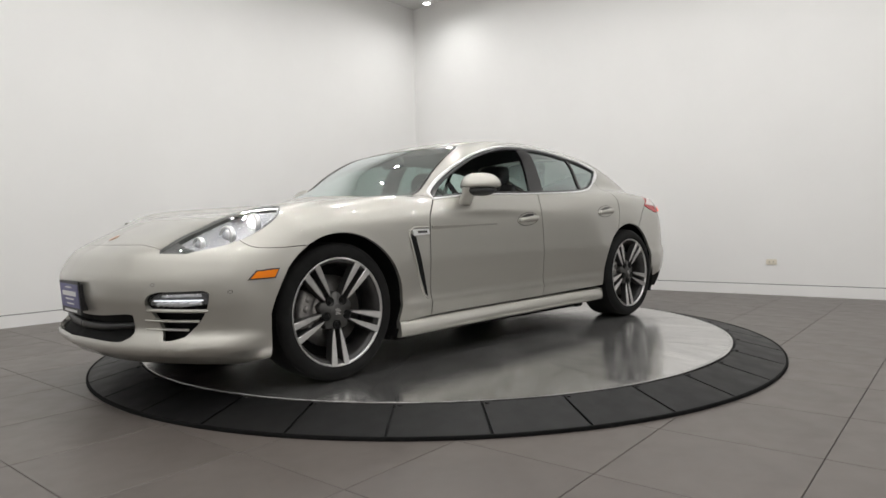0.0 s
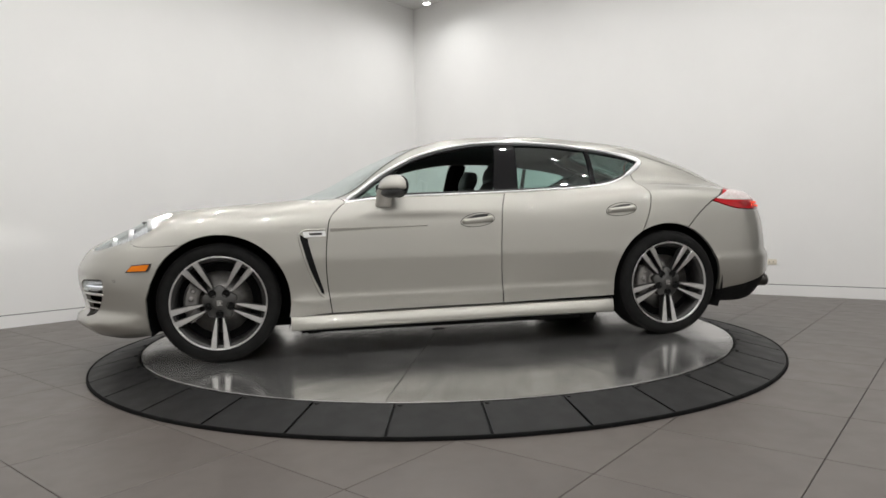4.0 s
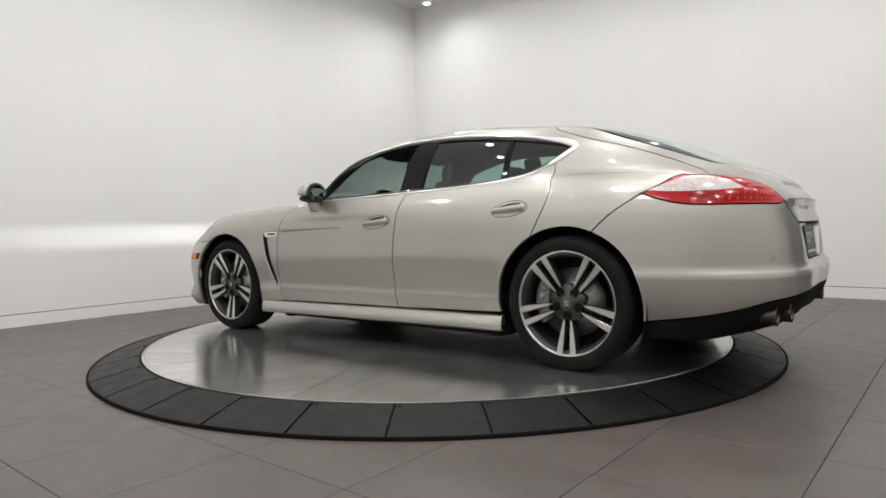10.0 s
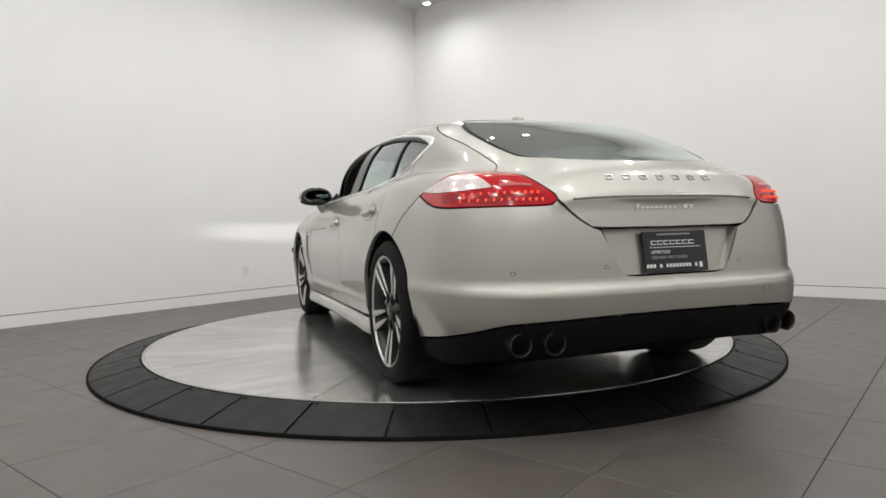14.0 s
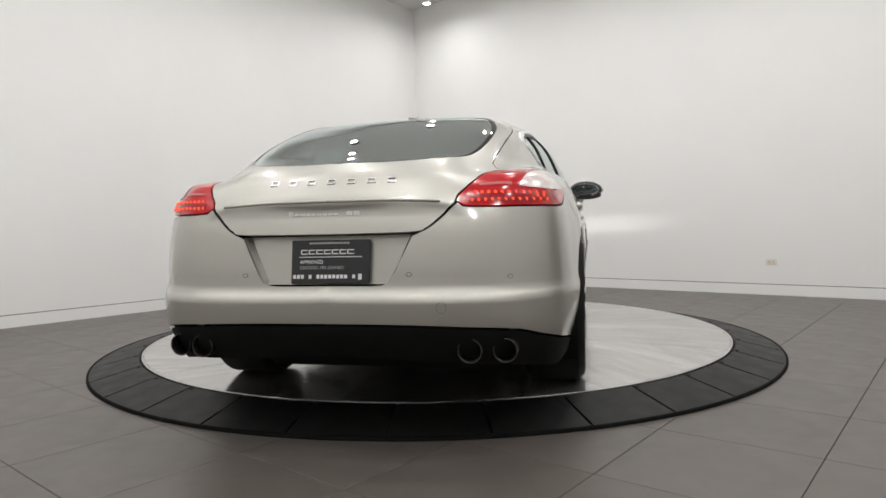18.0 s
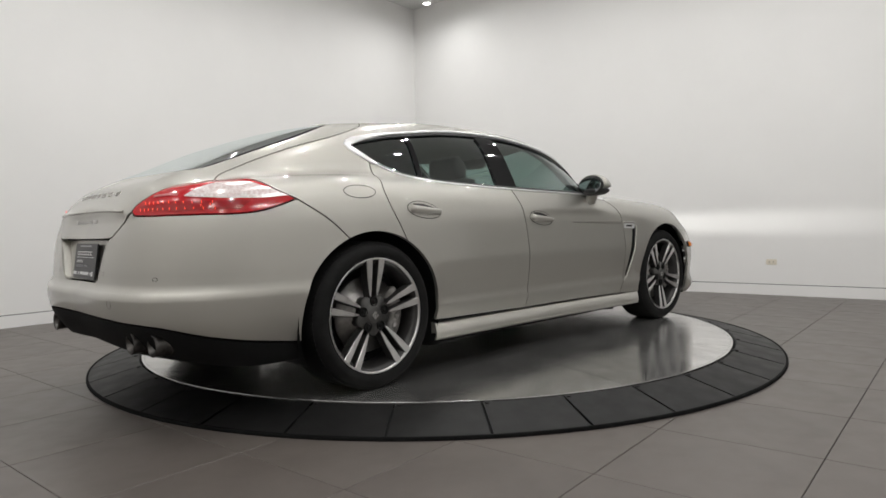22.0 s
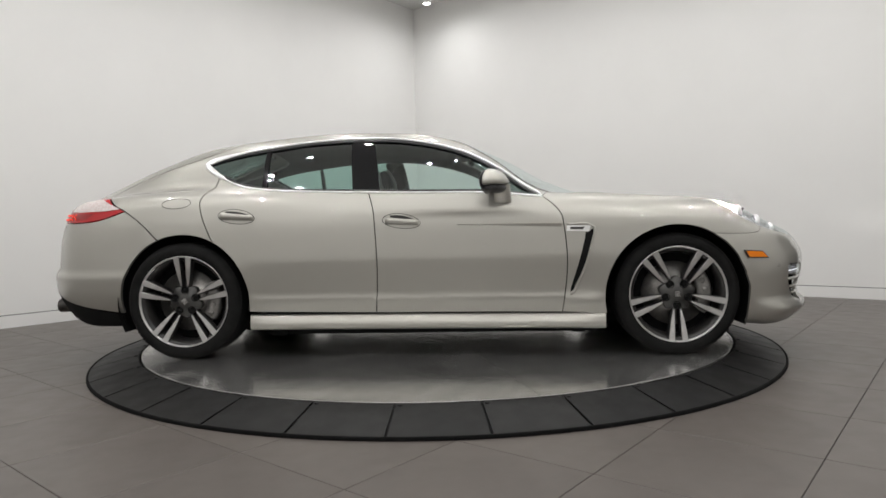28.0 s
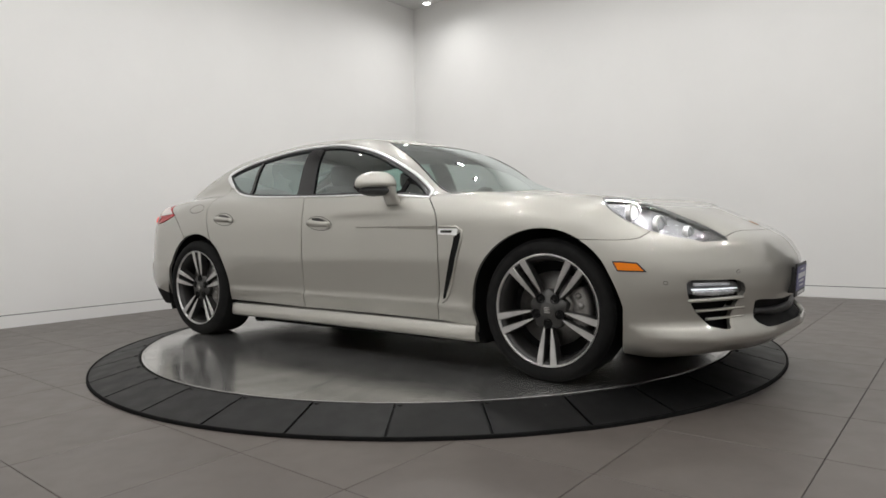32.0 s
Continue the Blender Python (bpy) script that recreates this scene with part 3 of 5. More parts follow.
def panel(name, outline, way, material, parent, label="", gap=.003, lift=0., rim=.014, grid=.035, half=False, side=1, crown=0.):
    """A pressed panel that follows the body inside an outline. half: mirrored over the middle into one sheet; side: 1 left, -1 right."""
    fan = way.axis is not None
    gx = .9 if fan else 1.
    sc = np.array([1 / gx, 1.])
    pts, faces, edge, rims = np.zeros((0, 2)), [], [], []
    for line in (outline if isinstance(outline, list) else [outline]):
        uv = way.flat(line)
        mid = np.abs(np.array(line)[:, 1]) < 1e-6
        if area2(uv) < 0:
            uv, mid = uv[::-1], mid[::-1]
        raw = uv * np.array([gx, 1.])
        ins = inset(raw, gap)
        if half:
            # the middle edge stays put
            ins[mid, 0] = raw[mid, 0]
        p, f, e = fill(ins, (grid, grid))
        k = len(pts)
        pts = np.vstack([pts, p])
        faces += [[i + k for i in g] for g in f]
        edge += [(i + k, j + k) for i, j in e]
        rims.append(ins)
    raw = np.vstack(rims)
    q = way.lay(pts * sc)
    if fan and way.sense < 0:
        faces = [f[::-1] for f in faces]
        edge = [(j, i) for i, j in edge]
    if half:
        q[np.abs(q[:, 1]) < 2e-3, 1] = 0
    n = slope(q)
    q = q + n * lift
    if crown:
        d = np.min(np.linalg.norm(pts[:, None] - raw[None], axis=2), axis=1)
        q = q + n * (crown * np.sqrt(np.clip(d / .02, 0, 1)))[:, None]
    verts, norms, fs = [q], [n], list(faces)
    if rim:
        k = len(q)
        extra_v, extra_n = [], []
        for i, j in edge:
            if half and abs(q[i, 1]) < 1e-4 and abs(q[j, 1]) < 1e-4:
                continue
            a, b = q[i], q[j]
            w = np.cross(b - a, n[i] + n[j])
            w = w / (np.linalg.norm(w) + 1e-12)
            extra_v += [a, b, b - n[j] * rim, a - n[i] * rim]
            extra_n += [w] * 4
            fs.append([k + 1, k, k + 3, k + 2])
            k += 4
        if extra_v:
            verts.append(np.array(extra_v))
            norms.append(np.array(extra_n))
    v, m = np.vstack(verts), np.vstack(norms)
    flip = np.array((1, -1, 1.))
    if half:
        k = len(v)
        v, m = np.vstack([v, v * flip]), np.vstack([m, m * flip])
        fs = fs + [[i + k for i in f][::-1] for f in fs]
    elif side < 0:
        v, m, fs = v * flip, m * flip, [f[::-1] for f in fs]
    ob = new(name, mesh_with_normals(name, v, fs, m, material))
    ob.parent = parent
    return tagged(ob, label)


def bead(name, line, way, material, parent, label="", wide=.008, high=.004, closed=False, side=1, lift=0., prof=None):
    """A raised strip of rounded section that runs along a line on the body."""
    uv = way.flat(line)
    g = .9 if way.axis is not None else 1.
    uv = uv * np.array([g, 1.])
    if closed:
        t = np.roll(uv, -1, 0) - np.roll(uv, 1, 0)
    else:
        t = np.gradient(uv, axis=0)
    t /= np.linalg.norm(t, axis=1, keepdims=True) + 1e-12
    s = np.stack([-t[:, 1], t[:, 0]], -1)
    prof = prof or [(-.5, -.3), (-.46, .5), (-.25, .9), (0, 1), (.25, .9), (.46, .5), (.5, -.3)]
    width = np.broadcast_to(np.asarray(wide, float), (len(uv),))
    rows = []
    for a, h in prof:
        q = way.lay((uv + s * (a * width)[:, None]) * np.array([1 / g, 1.]))
        rows.append(q + slope(q) * (h * high + lift))
    R = np.array(rows)
    bm = bmesh.new()
    vs = [[bm.verts.new((p[0], p[1] * side, p[2])) for p in row] for row in R]
    n = len(uv)
    for i in range(len(prof) - 1):
        for j in range(n if closed else n - 1):
            k = (j + 1) % n
            bm.faces.new((vs[i][j], vs[i][k], vs[i + 1][k], vs[i + 1][j]))
    if not closed:
        for j in (0, n - 1):
            bm.faces.new([r[j] for r in vs])
    bmesh.ops.recalc_face_normals(bm, faces=bm.faces)
    return part(name, bm, material, parent, label)


def arc_xz(cx, cz, r, a0, a1, y=.95, n=14):
    return [(cx + r * math.cos(a), y, cz + r * math.sin(a)) for a in np.linspace(radians(a0), radians(a1), n)]


# ---- the car's lines on its left flank ----
ARCH_F, ARCH_R = (1.447, .345, .402), (-1.457, .352, .402)
DOOR_F = [(.70, .85, .937), (.792, .93, .85), (.818, .93, .742), (.831, .93, .58), (.824, .93, .435), (.80, .93, .256)]
DOOR_B = [(-.331, .84, .982), (-.297, .92, .876), (-.282, .92, .70), (-.276, .92, .558), (-.28, .92, .415), (-.291, .90, .269)]
DOOR_R = [(-1.30, .70, 1.118), (-1.34, .85, 1.02), (-1.357, .90, .969), (-1.339, .92, .876), (-1.295, .93, .77), (-1.262, .93, .704)]
BELT_A = [(.70, .85, .937), (.36, .87, .962), (0, .86, .972), (-.331, .84, .982)]
BELT_B = [(-.331, .84, .982), (-.54, .83, .991), (-.9, .81, 1.012), (-1.08, .78, 1.036), (-1.2, .74, 1.07), (-1.30, .70, 1.118)]
DLO_END = [(-1.30, .70, 1.118), (-1.37, .67, 1.165), (-1.403, .65, 1.20), (-1.36, .64, 1.226), (-1.29, .63, 1.242)]
DLO_TOP = [(-1.29, .63, 1.242), (-1.11, .63, 1.28), (-.93, .63, 1.303), (-.74, .63, 1.323), (-.41, .64, 1.335), (-.18, .66, 1.325), (.01, .70, 1.295), (.19, .72, 1.243), (.38, .73, 1.16), (.54, .72, 1.062), (.65, .76, .985), (.70, .85, .937)]
SILL_A = [(1.035, .93, .243), (.80, .93, .256)]
SILL_B = [(.80, .93, .256), (-.291, .90, .269)]
SILL_C = [(-.291, .90, .269), (-1.05, .93, .282)]
HEADLAMP = [[(1.70, .80, .887), (1.75, .86, .84), (1.84, .87, .78), (1.95, .85, .728), (2.04, .81, .70), (2.14, .73, .672), (2.205, .60, .668)],
            [(2.205, .60, .668), (2.195, .585, .685)],
            [(2.195, .585, .685), (2.10, .58, .748), (2.0, .605, .80), (1.90, .64, .846), (1.80, .70, .881), (1.73, .76, .893), (1.70, .80, .887)]]
TAILLAMP = [[(-1.84, .87, .91), (-1.92, .84, .95), (-1.98, .77, .985), (-2.04, .68, 1.003), (-2.12, .61, 1.0), (-2.27, .57, .962), (-2.35, .53, .922), (-2.39, .495, .885), (-2.405, .49, .862)],
            [(-2.405, .49, .862), (-2.40, .52, .842), (-2.35, .67, .84), (-2.2, .81, .841), (-2.07, .862, .848), (-1.96, .872, .87), (-1.84, .87, .91)]]
A_SIDE = [(.755, .735, .962), (.52, .652, 1.10), (.27, .60, 1.27), (.16, .553, 1.31)]
ROOF_EDGE = [(.16, .553, 1.31), (0, .545, 1.345), (-.4, .54, 1.36), (-.9, .53, 1.35), (-1.21, .51, 1.33)]
GATE_EDGE = [(-1.21, .51, 1.33), (-1.27, .565, 1.305), (-1.45, .60, 1.24), (-1.69, .60, 1.17), (-1.96, .588, 1.07), (-2.06, .585, 1.025), (-2.10, .62, 1.002)]
HOOD_SIDE = [(1.80, .70, .881), (1.6, .71, .915), (1.2, .715, .95), (.95, .715, .965), (.755, .735, .962)]
HOOD_FRONT = [(2.275, 0, .715), (2.255, .27, .718), (2.225, .42, .718), (2.195, .585, .685)]
BUMP_LINE = [(1.945, .852, .73), (1.925, .885, .705), (1.89, .91, .69), (1.78, .95, .69), (1.70, .96, .695)]
QUARTER = [(-1.84, .87, .91), (-1.71, .91, .82), (-1.62, .93, .765)]


def on_arch(arch, x_or_angle):
    cx, cz, r = arch
    return cx + r * math.cos(radians(x_or_angle)), cz + r * math.sin(radians(x_or_angle))


car = tagged(new("car"), "champagne metallic four-door fastback car with dark alloy wheels, lamps lit", "car")


def flank(x, z):
    """The spot on the left flank at x and z."""
    return tuple(float(c) for c in glue(np.array([(x, 0, z)]), (0, 1., 0), 1.6)[0])


def arc(arch, a0, a1):
    line = arc_xz(*arch, a0, a1)
    return line if arch is ARCH_F else [flank(x, z) for x, y, z in line]


def side_skirt(s):
    """A proud sill below the doors: a sloping upper face that catches the ceiling's light, rounded below."""
    prof = [(-.03, .268), (-.006, .265), (.003, .259), (.016, .24), (.026, .222), (.03, .21), (.029, .2), (.022, .186), (.008, .176), (-.03, .172)]
    xs = np.linspace(1.046, -1.056, 40)
    base = glue(np.stack([xs, 0 * xs, 0 * xs + .3], -1), (0, 1., 0), 1.6)[:, 1] - .012
    bm = bmesh.new()
    rows = []
    for x, y in zip(xs, base):
        k = .013 * (x + 1.05) / 2.1
        end = .35 + .65 * min(1, (1.046 - x) / .12, (x + 1.056) / .08)
        rows.append([bm.verts.new((x, s * (y + (o * end if o > 0 else o)), z - k)) for o, z in prof])
    for a, b in zip(rows, rows[1:]):
        for i in range(len(prof) - 1):
            bm.faces.new((a[i], a[i + 1], b[i + 1], b[i]))
    bm.faces.new(rows[0])
    bm.faces.new(rows[-1])
    bmesh.ops.recalc_face_normals(bm, faces=bm.faces)
    ob = part("side_skirt", bm, PAINT, car)
    ob.data.set_sharp_from_angle(angle=1.0)


def body_panels():
    doors = {}
    bf, br = BUMP_LINE[:-1], QUARTER[:-1]
    fa = 59.5
    fx, fz = on_arch(ARCH_F, fa)
    qa = 112.
    qx, qz = on_arch(ARCH_R, qa)
    for s in (1, -1):
        # front wing with its vent
        wing = ring_of(HOOD_SIDE[::-1], HEADLAMP[2][-3:], HEADLAMP[0][:4], [*bf, (fx, .95, fz)], arc(ARCH_F, fa, 194.5), SILL_A, DOOR_F[::-1], [DOOR_F[0], A_SIDE[0]])
        w = panel("front_wing", wing, SLANT, PAINT, car, side=s, rim=.02)
        d = panel("front_door", ring_of(DOOR_F, SILL_B, DOOR_B[::-1], BELT_A[::-1]), SIDE_ON, PAINT, car, side=s, gap=.003)
        e = panel("rear_door", ring_of(DOOR_B, SILL_C, [SILL_C[-1], flank(*on_arch(ARCH_R, -10))], arc(ARCH_R, -10, 61), [flank(*on_arch(ARCH_R, 61)), *DOOR_R[::-1][1:]], BELT_B[::-1]), SIDE_ON, PAINT, car, side=s, rim=.02)
        doors[s] = (d, e, w)
        q = panel("body_side", ring_of(A_SIDE, ROOF_EDGE, GATE_EDGE, [GATE_EDGE[-1], TAILLAMP[0][3]], TAILLAMP[0][:4][::-1], [*br, flank(qx, qz)], arc(ARCH_R, qa, 61), [flank(*on_arch(ARCH_R, 61)), *DOOR_R[::-1][1:]], DLO_END, DLO_TOP, [DLO_TOP[-1], A_SIDE[0]]), SLANT, PAINT, car, side=s, rim=.02)
        side_skirt(s)
        # dark linings behind the glasshouse pillars and doors
        panel("pillar_lining", ring_of(A_SIDE, ROOF_EDGE, GATE_EDGE[:3], [GATE_EDGE[2], DLO_END[2]], DLO_END[2:], DLO_TOP, [DLO_TOP[-1], A_SIDE[0]]), SLANT, LINER, q, side=s, lift=-.035, rim=0, gap=-.012, grid=.06)
    roof = ring_of([(.30, 0, 1.32), (.27, .3, 1.32), (.16, .553, 1.31)], ROOF_EDGE, [(-1.21, .51, 1.33), (-1.19, .3, 1.36), (-1.17, 0, 1.37)], [(-1.17, 0, 1.37), (.30, 0, 1.32)])
    r = panel("roof_panel", roof, ON_TOP, PAINT, car, half=True)
    panel("headliner", roof, ON_TOP, LINER, r, half=True, lift=-.04, rim=0, gap=-.01, grid=.08)
    bonnet = ring_of(HOOD_FRONT, HEADLAMP[2][:5], HOOD_SIDE, [(.755, .735, .962), (.89, .56, .97), (.98, .3, .98), (1.02, 0, .98)], [(1.02, 0, .98), (2.275, 0, .715)])
    b = panel("bonnet", bonnet, Way((.25, 0, .97)), PAINT, car, half=True)
    screen = ring_of([(1.012, 0, .98), (.972, .3, .98), (.88, .555, .97), (.75, .722, .963)], [(.75, .722, .963), (.515, .64, 1.10), (.265, .588, 1.27), (.165, .54, 1.31)], [(.165, .54, 1.31), (.27, .3, 1.32), (.30, 0, 1.32)], [(.30, 0, 1.32), (1.012, 0, .98)])
    g = panel("windscreen", screen, Way((.55, 0, .83)), SCREEN, car, "green-tinted windscreen", half=True, lift=-.003, rim=.004)
    g.visible_shadow = False
    for s in (1, -1):
        bead("windscreen_seal", np.array(curve3([(.75, .726, .963), (.517, .645, 1.10), (.267, .593, 1.27), (.163, .546, 1.31)])), Way((.3, .5, .8)), TRIM, g, side=s, wide=.012, high=.003)
    return doors


def tail_panels():
    win = [(-1.27, 0, 1.36), (-1.29, .3, 1.35), (-1.34, .43, 1.33), (-1.45, .50, 1.29), (-1.62, .54, 1.23), (-1.83, .545, 1.16), (-2.02, .52, 1.09), (-2.13, .47, 1.05), (-2.2, .36, 1.04), (-2.25, .2, 1.03), (-2.265, 0, 1.03)]
    back = Way((-.75, 0, .66))
    gate = ring_of(GATE_EDGE[::1], [GATE_EDGE[-1], TAILLAMP[0][4]], TAILLAMP[0][4:], [(-2.405, .49, .862), (-2.435, .43, .80), (-2.445, .385, .765), (-2.45, .33, .752), (-2.45, 0, .75)], [(-2.45, 0, .75), (-2.442, 0, .80), (-2.45, 0, .83), (-2.459, 0, .86), (-2.452, 0, .88), (-2.437, 0, .90), (-2.40, 0, .94), (-2.34, 0, .99), (-2.265, 0, 1.03)], win[::-1], [(-1.27, 0, 1.36), (-1.17, 0, 1.37)], [(-1.17, 0, 1.37), (-1.19, .3, 1.36), (-1.21, .51, 1.33)])
    t = panel("tailgate", gate, back, PAINT, car, half=True, gap=.002, rim=.02, grid=.018)
    g = panel("rear_window", ring_of(win, [win[-1], win[0]]), back, REAR_GLASS, t, "dark tinted rear window", half=True, lift=-.004, rim=0)
    g.visible_shadow = False
    for s in (1, -1):
        bead("window_seal", np.array(curve3(win)), back, PIANO, t, side=s, wide=.03, high=.002, lift=-.003)
    bumper = ring_of([(-2.47, 0, .56), (-2.47, .19, .56), (-2.47, .225, .563), (-2.469, .25, .575), (-2.467, .268, .605), (-2.455, .335, .742)], [(-2.455, .335, .742), (-2.445, .385, .762), (-2.435, .43, .795), (-2.405, .495, .858)], TAILLAMP[1], [*QUARTER[:-1], flank(*on_arch(ARCH_R, 112))], arc(ARCH_R, 112, 190), [flank(*on_arch(ARCH_R, 190)), (-2.10, .86, .32), (-2.30, .78, .365), (-2.42, .66, .40), (-2.49, .37, .415), (-2.5, 0, .415)], [(-2.5, 0, .415), (-2.47, 0, .56)])
    b = panel("rear_bumper", bumper, REAR_FAN, PAINT, car, half=True, gap=.003, rim=.02)
    under = ring_of([flank(-1.853, .276), (-2.10, .86, .314), (-2.30, .78, .359), (-2.42, .66, .394), (-2.49, .37, .409), (-2.5, 0, .409)], [(-2.5, 0, .409), (-2.44, 0, .262)], [(-2.44, 0, .262), (-2.42, .42, .246), (-2.30, .74, .212), (-1.85, .88, .188)], [(-1.85, .88, .188), flank(-1.853, .276)])
    panel("diffuser", under, REAR_FAN, SHELL, b, "black plastic rear valance", half=True, lift=-.004, rim=.012)
    # number plate recess
    bm = bmesh.new()
    poly = [(-.335, .745), (.335, .745), (.25, .564), (-.25, .564)]
    f = [bm.verts.new((-2.455 + .03 * (y0 < .6) * -.5, x0, y0)) for x0, y0 in poly]
    k = [bm.verts.new((-2.418 - .030 * (.745 - y0) / .18, x0 * .96, y0 + (.004 if y0 < .6 else 0))) for x0, y0 in poly]
    bm.faces.new(k)
    for i in range(4):
        bm.faces.new((f[i], f[(i + 1) % 4], k[(i + 1) % 4], k[i]))
    part("plate_recess", bm, PAINT, b, smooth=False)
    return t, b


def front_panels():
    notch = [(2.405, 0, .378), (2.39, .2, .378), (2.34, .46, .398), (2.322, .525, .395)]
    low = [(2.322, .525, .395), (2.32, .525, .345), (2.33, .50, .285), (2.36, .40, .266), (2.40, 0, .262)]
    top_mid, low_mid, lip_mid = (2.19, .745, .508), (2.18, .765, .31), (2.16, .73, .182)
    hole_in = [top_mid, (2.25, .66, .505), (2.275, .61, .485), (2.285, .60, .445), (2.275, .625, .415), (2.262, .655, .36), (2.25, .685, .305), (2.225, .715, .29), low_mid]
    hole_out = [low_mid, (2.135, .81, .36), (2.108, .845, .43), (2.097, .852, .50), (2.112, .835, .511), top_mid]
    hole = ring_of(hole_in, hole_out)
    fx, fz = on_arch(ARCH_F, 59.5)
    inner = ring_of(HOOD_FRONT, HEADLAMP[1][::-1], HEADLAMP[0][5:][::-1], [HEADLAMP[0][5], top_mid], hole_in, [low_mid, lip_mid], [lip_mid, (2.26, .53, .188), (2.33, .30, .195), (2.36, 0, .195)], [(2.36, 0, .195), (2.40, 0, .262)], low[::-1], notch[::-1], [notch[0], HOOD_FRONT[0]])
    outer = ring_of(HEADLAMP[0][3:6][::-1], [*BUMP_LINE[:-1], (fx, .95, fz)], arc(ARCH_F, 59.5, -9), [(on_arch(ARCH_F, -9)[0], .94, on_arch(ARCH_F, -9)[1]), (1.835, .92, .168)], [(1.835, .92, .168), (2.03, .85, .178), lip_mid], [lip_mid, low_mid], hole_out, [top_mid, HEADLAMP[0][5]])
    b = panel("front_bumper", [inner, outer], FRONT_FAN, PAINT, car, half=True, rim=.02, gap=0)
    # dark grille with cross bars
    g = panel("grille", ring_of(notch, low, [low[-1], notch[0]]), FRONT_FAN, SHELL, b, "black lower grille", half=True, lift=-.03, rim=0, gap=-.02)
    for s in (1, -1):
        bead("grille_bar", np.array(curve3([(2.40, 0, .327), (2.38, .25, .33), (2.33, .52, .345)])), FRONT_FAN, TRIM, g, side=s, wide=.026, high=.014, lift=-.016)
        # lower intakes: dark box, body-coloured vanes, lamp unit
        panel("side_intake", hole, FRONT_FAN, SHELL, b, "black side intake", side=s, lift=-.07, rim=0, gap=-.02)
        for i, (z, y0, y1) in enumerate(((.418, .60, .842), (.372, .585, .812), (.333, .585, .772))):
            xs = [(2.4 - float(front_drop(np.array(y))), y, z + .012 * (y1 - y)) for y in np.linspace(y0, y1, 6)]
            bead("intake_vane", np.array(curve3(xs)), FRONT_FAN, PAINT, b, side=s, wide=.015 if i == 0 else .012, high=.012, lift=-.006)
        drl = ring_of([(2.28, .605, .445), (2.272, .62, .482), (2.25, .665, .499), (2.115, .832, .505), (2.103, .847, .495), (2.108, .845, .44)], [(2.108, .845, .44), (2.19, .76, .432), (2.28, .605, .432)], [(2.28, .605, .432), (2.28, .605, .445)])
        h = panel("daytime_lamp", drl, FRONT_FAN, LAMP_DARK, b, "clear daytime running lamp with lit white bar", side=s, lift=-.028, rim=.02)
        bead("light_bar", np.array(curve3([(2.262, .635, .463), (2.2, .74, .465), (2.12, .83, .466)])), FRONT_FAN, DRL_GLOW, h, "lit white light bar", side=s, wide=.006, high=.008, lift=-.018)
        for j in range(5):
            y = .66 + .038 * j
            bead("lamp_cell", np.array(curve3([(2.3 - float(front_drop(np.array(y))) + .08, y, .452), (2.3, y + .012, .440)])), FRONT_FAN, LAMP_SILVER, h, side=s, wide=.02, high=.006, lift=-.02)
        bead("chrome_cell", np.array(curve3([(2.24, .67, .487), (2.18, .77, .49), (2.125, .825, .49)])), FRONT_FAN, LAMP_SILVER, h, side=s, wide=.016, high=.006, lift=-.02)
        c = panel("lens", drl, FRONT_FAN, CLEAR, h, side=s, lift=-.004, rim=0)
        c.visible_shadow = False
        # amber side marker and parking sensors
        mk = np.array([(x, .94, z - .004) for x, z in ((1.948, .556), (1.931, .574), (1.914, .592), (1.89, .594), (1.864, .596), (1.84, .598), (1.814, .599), (1.824, .58), (1.834, .56), (1.86, .559), (1.89, .558), (1.92, .557))])
        mk = SIDE_ON.lay(SIDE_ON.flat(mk))
        m = panel("side_marker", mk, Way((.35, .94, 0)), TRIM, b, "amber side marker lamp", side=s, lift=.007, rim=.01, gap=-.003)
        panel("lens", mk, Way((.35, .94, 0)), AMBER, m, side=s, lift=.0125, rim=.01, gap=.003, grid=.02)
        for x, y, z in ((2.268, .65, .54), (2.02, .90, .502)):
            sensor(b, FRONT_FAN, (x, y, z), s)
    return b


def sensor(parent, way, at, s):
    a = np.linspace(0, 2 * math.pi, 17)[:-1]
    uv = way.flat(np.array([at]))[0]
    r = .0085
    pts = np.stack([uv[0] + r / .9 * np.cos(a), uv[1] + r * np.sin(a)], -1)
    q = way.lay(np.vstack([pts, pts * 0 + uv + (pts - uv) * .8]))
    n = slope(q)
    bm = bmesh.new()
    v = [bm.verts.new((p[0], p[1] * s, p[2])) for p in q + n * .0012]
    bm.faces.new(v[16:])
    k = part("parking_sensor", bm, PAINT, parent)
    bm = bmesh.new()
    v = [bm.verts.new((p[0], p[1] * s, p[2])) for p in q + n * .0008]
    for i in range(16):
        j = (i + 1) % 16
        bm.faces.new((v[i], v[j], v[16 + j], v[16 + i]))
    part("sensor_ring", bm, TRIM, k)


DOORS = body_panels()
tailgate, rear_bumper = tail_panels()
front_bumper = front_panels()


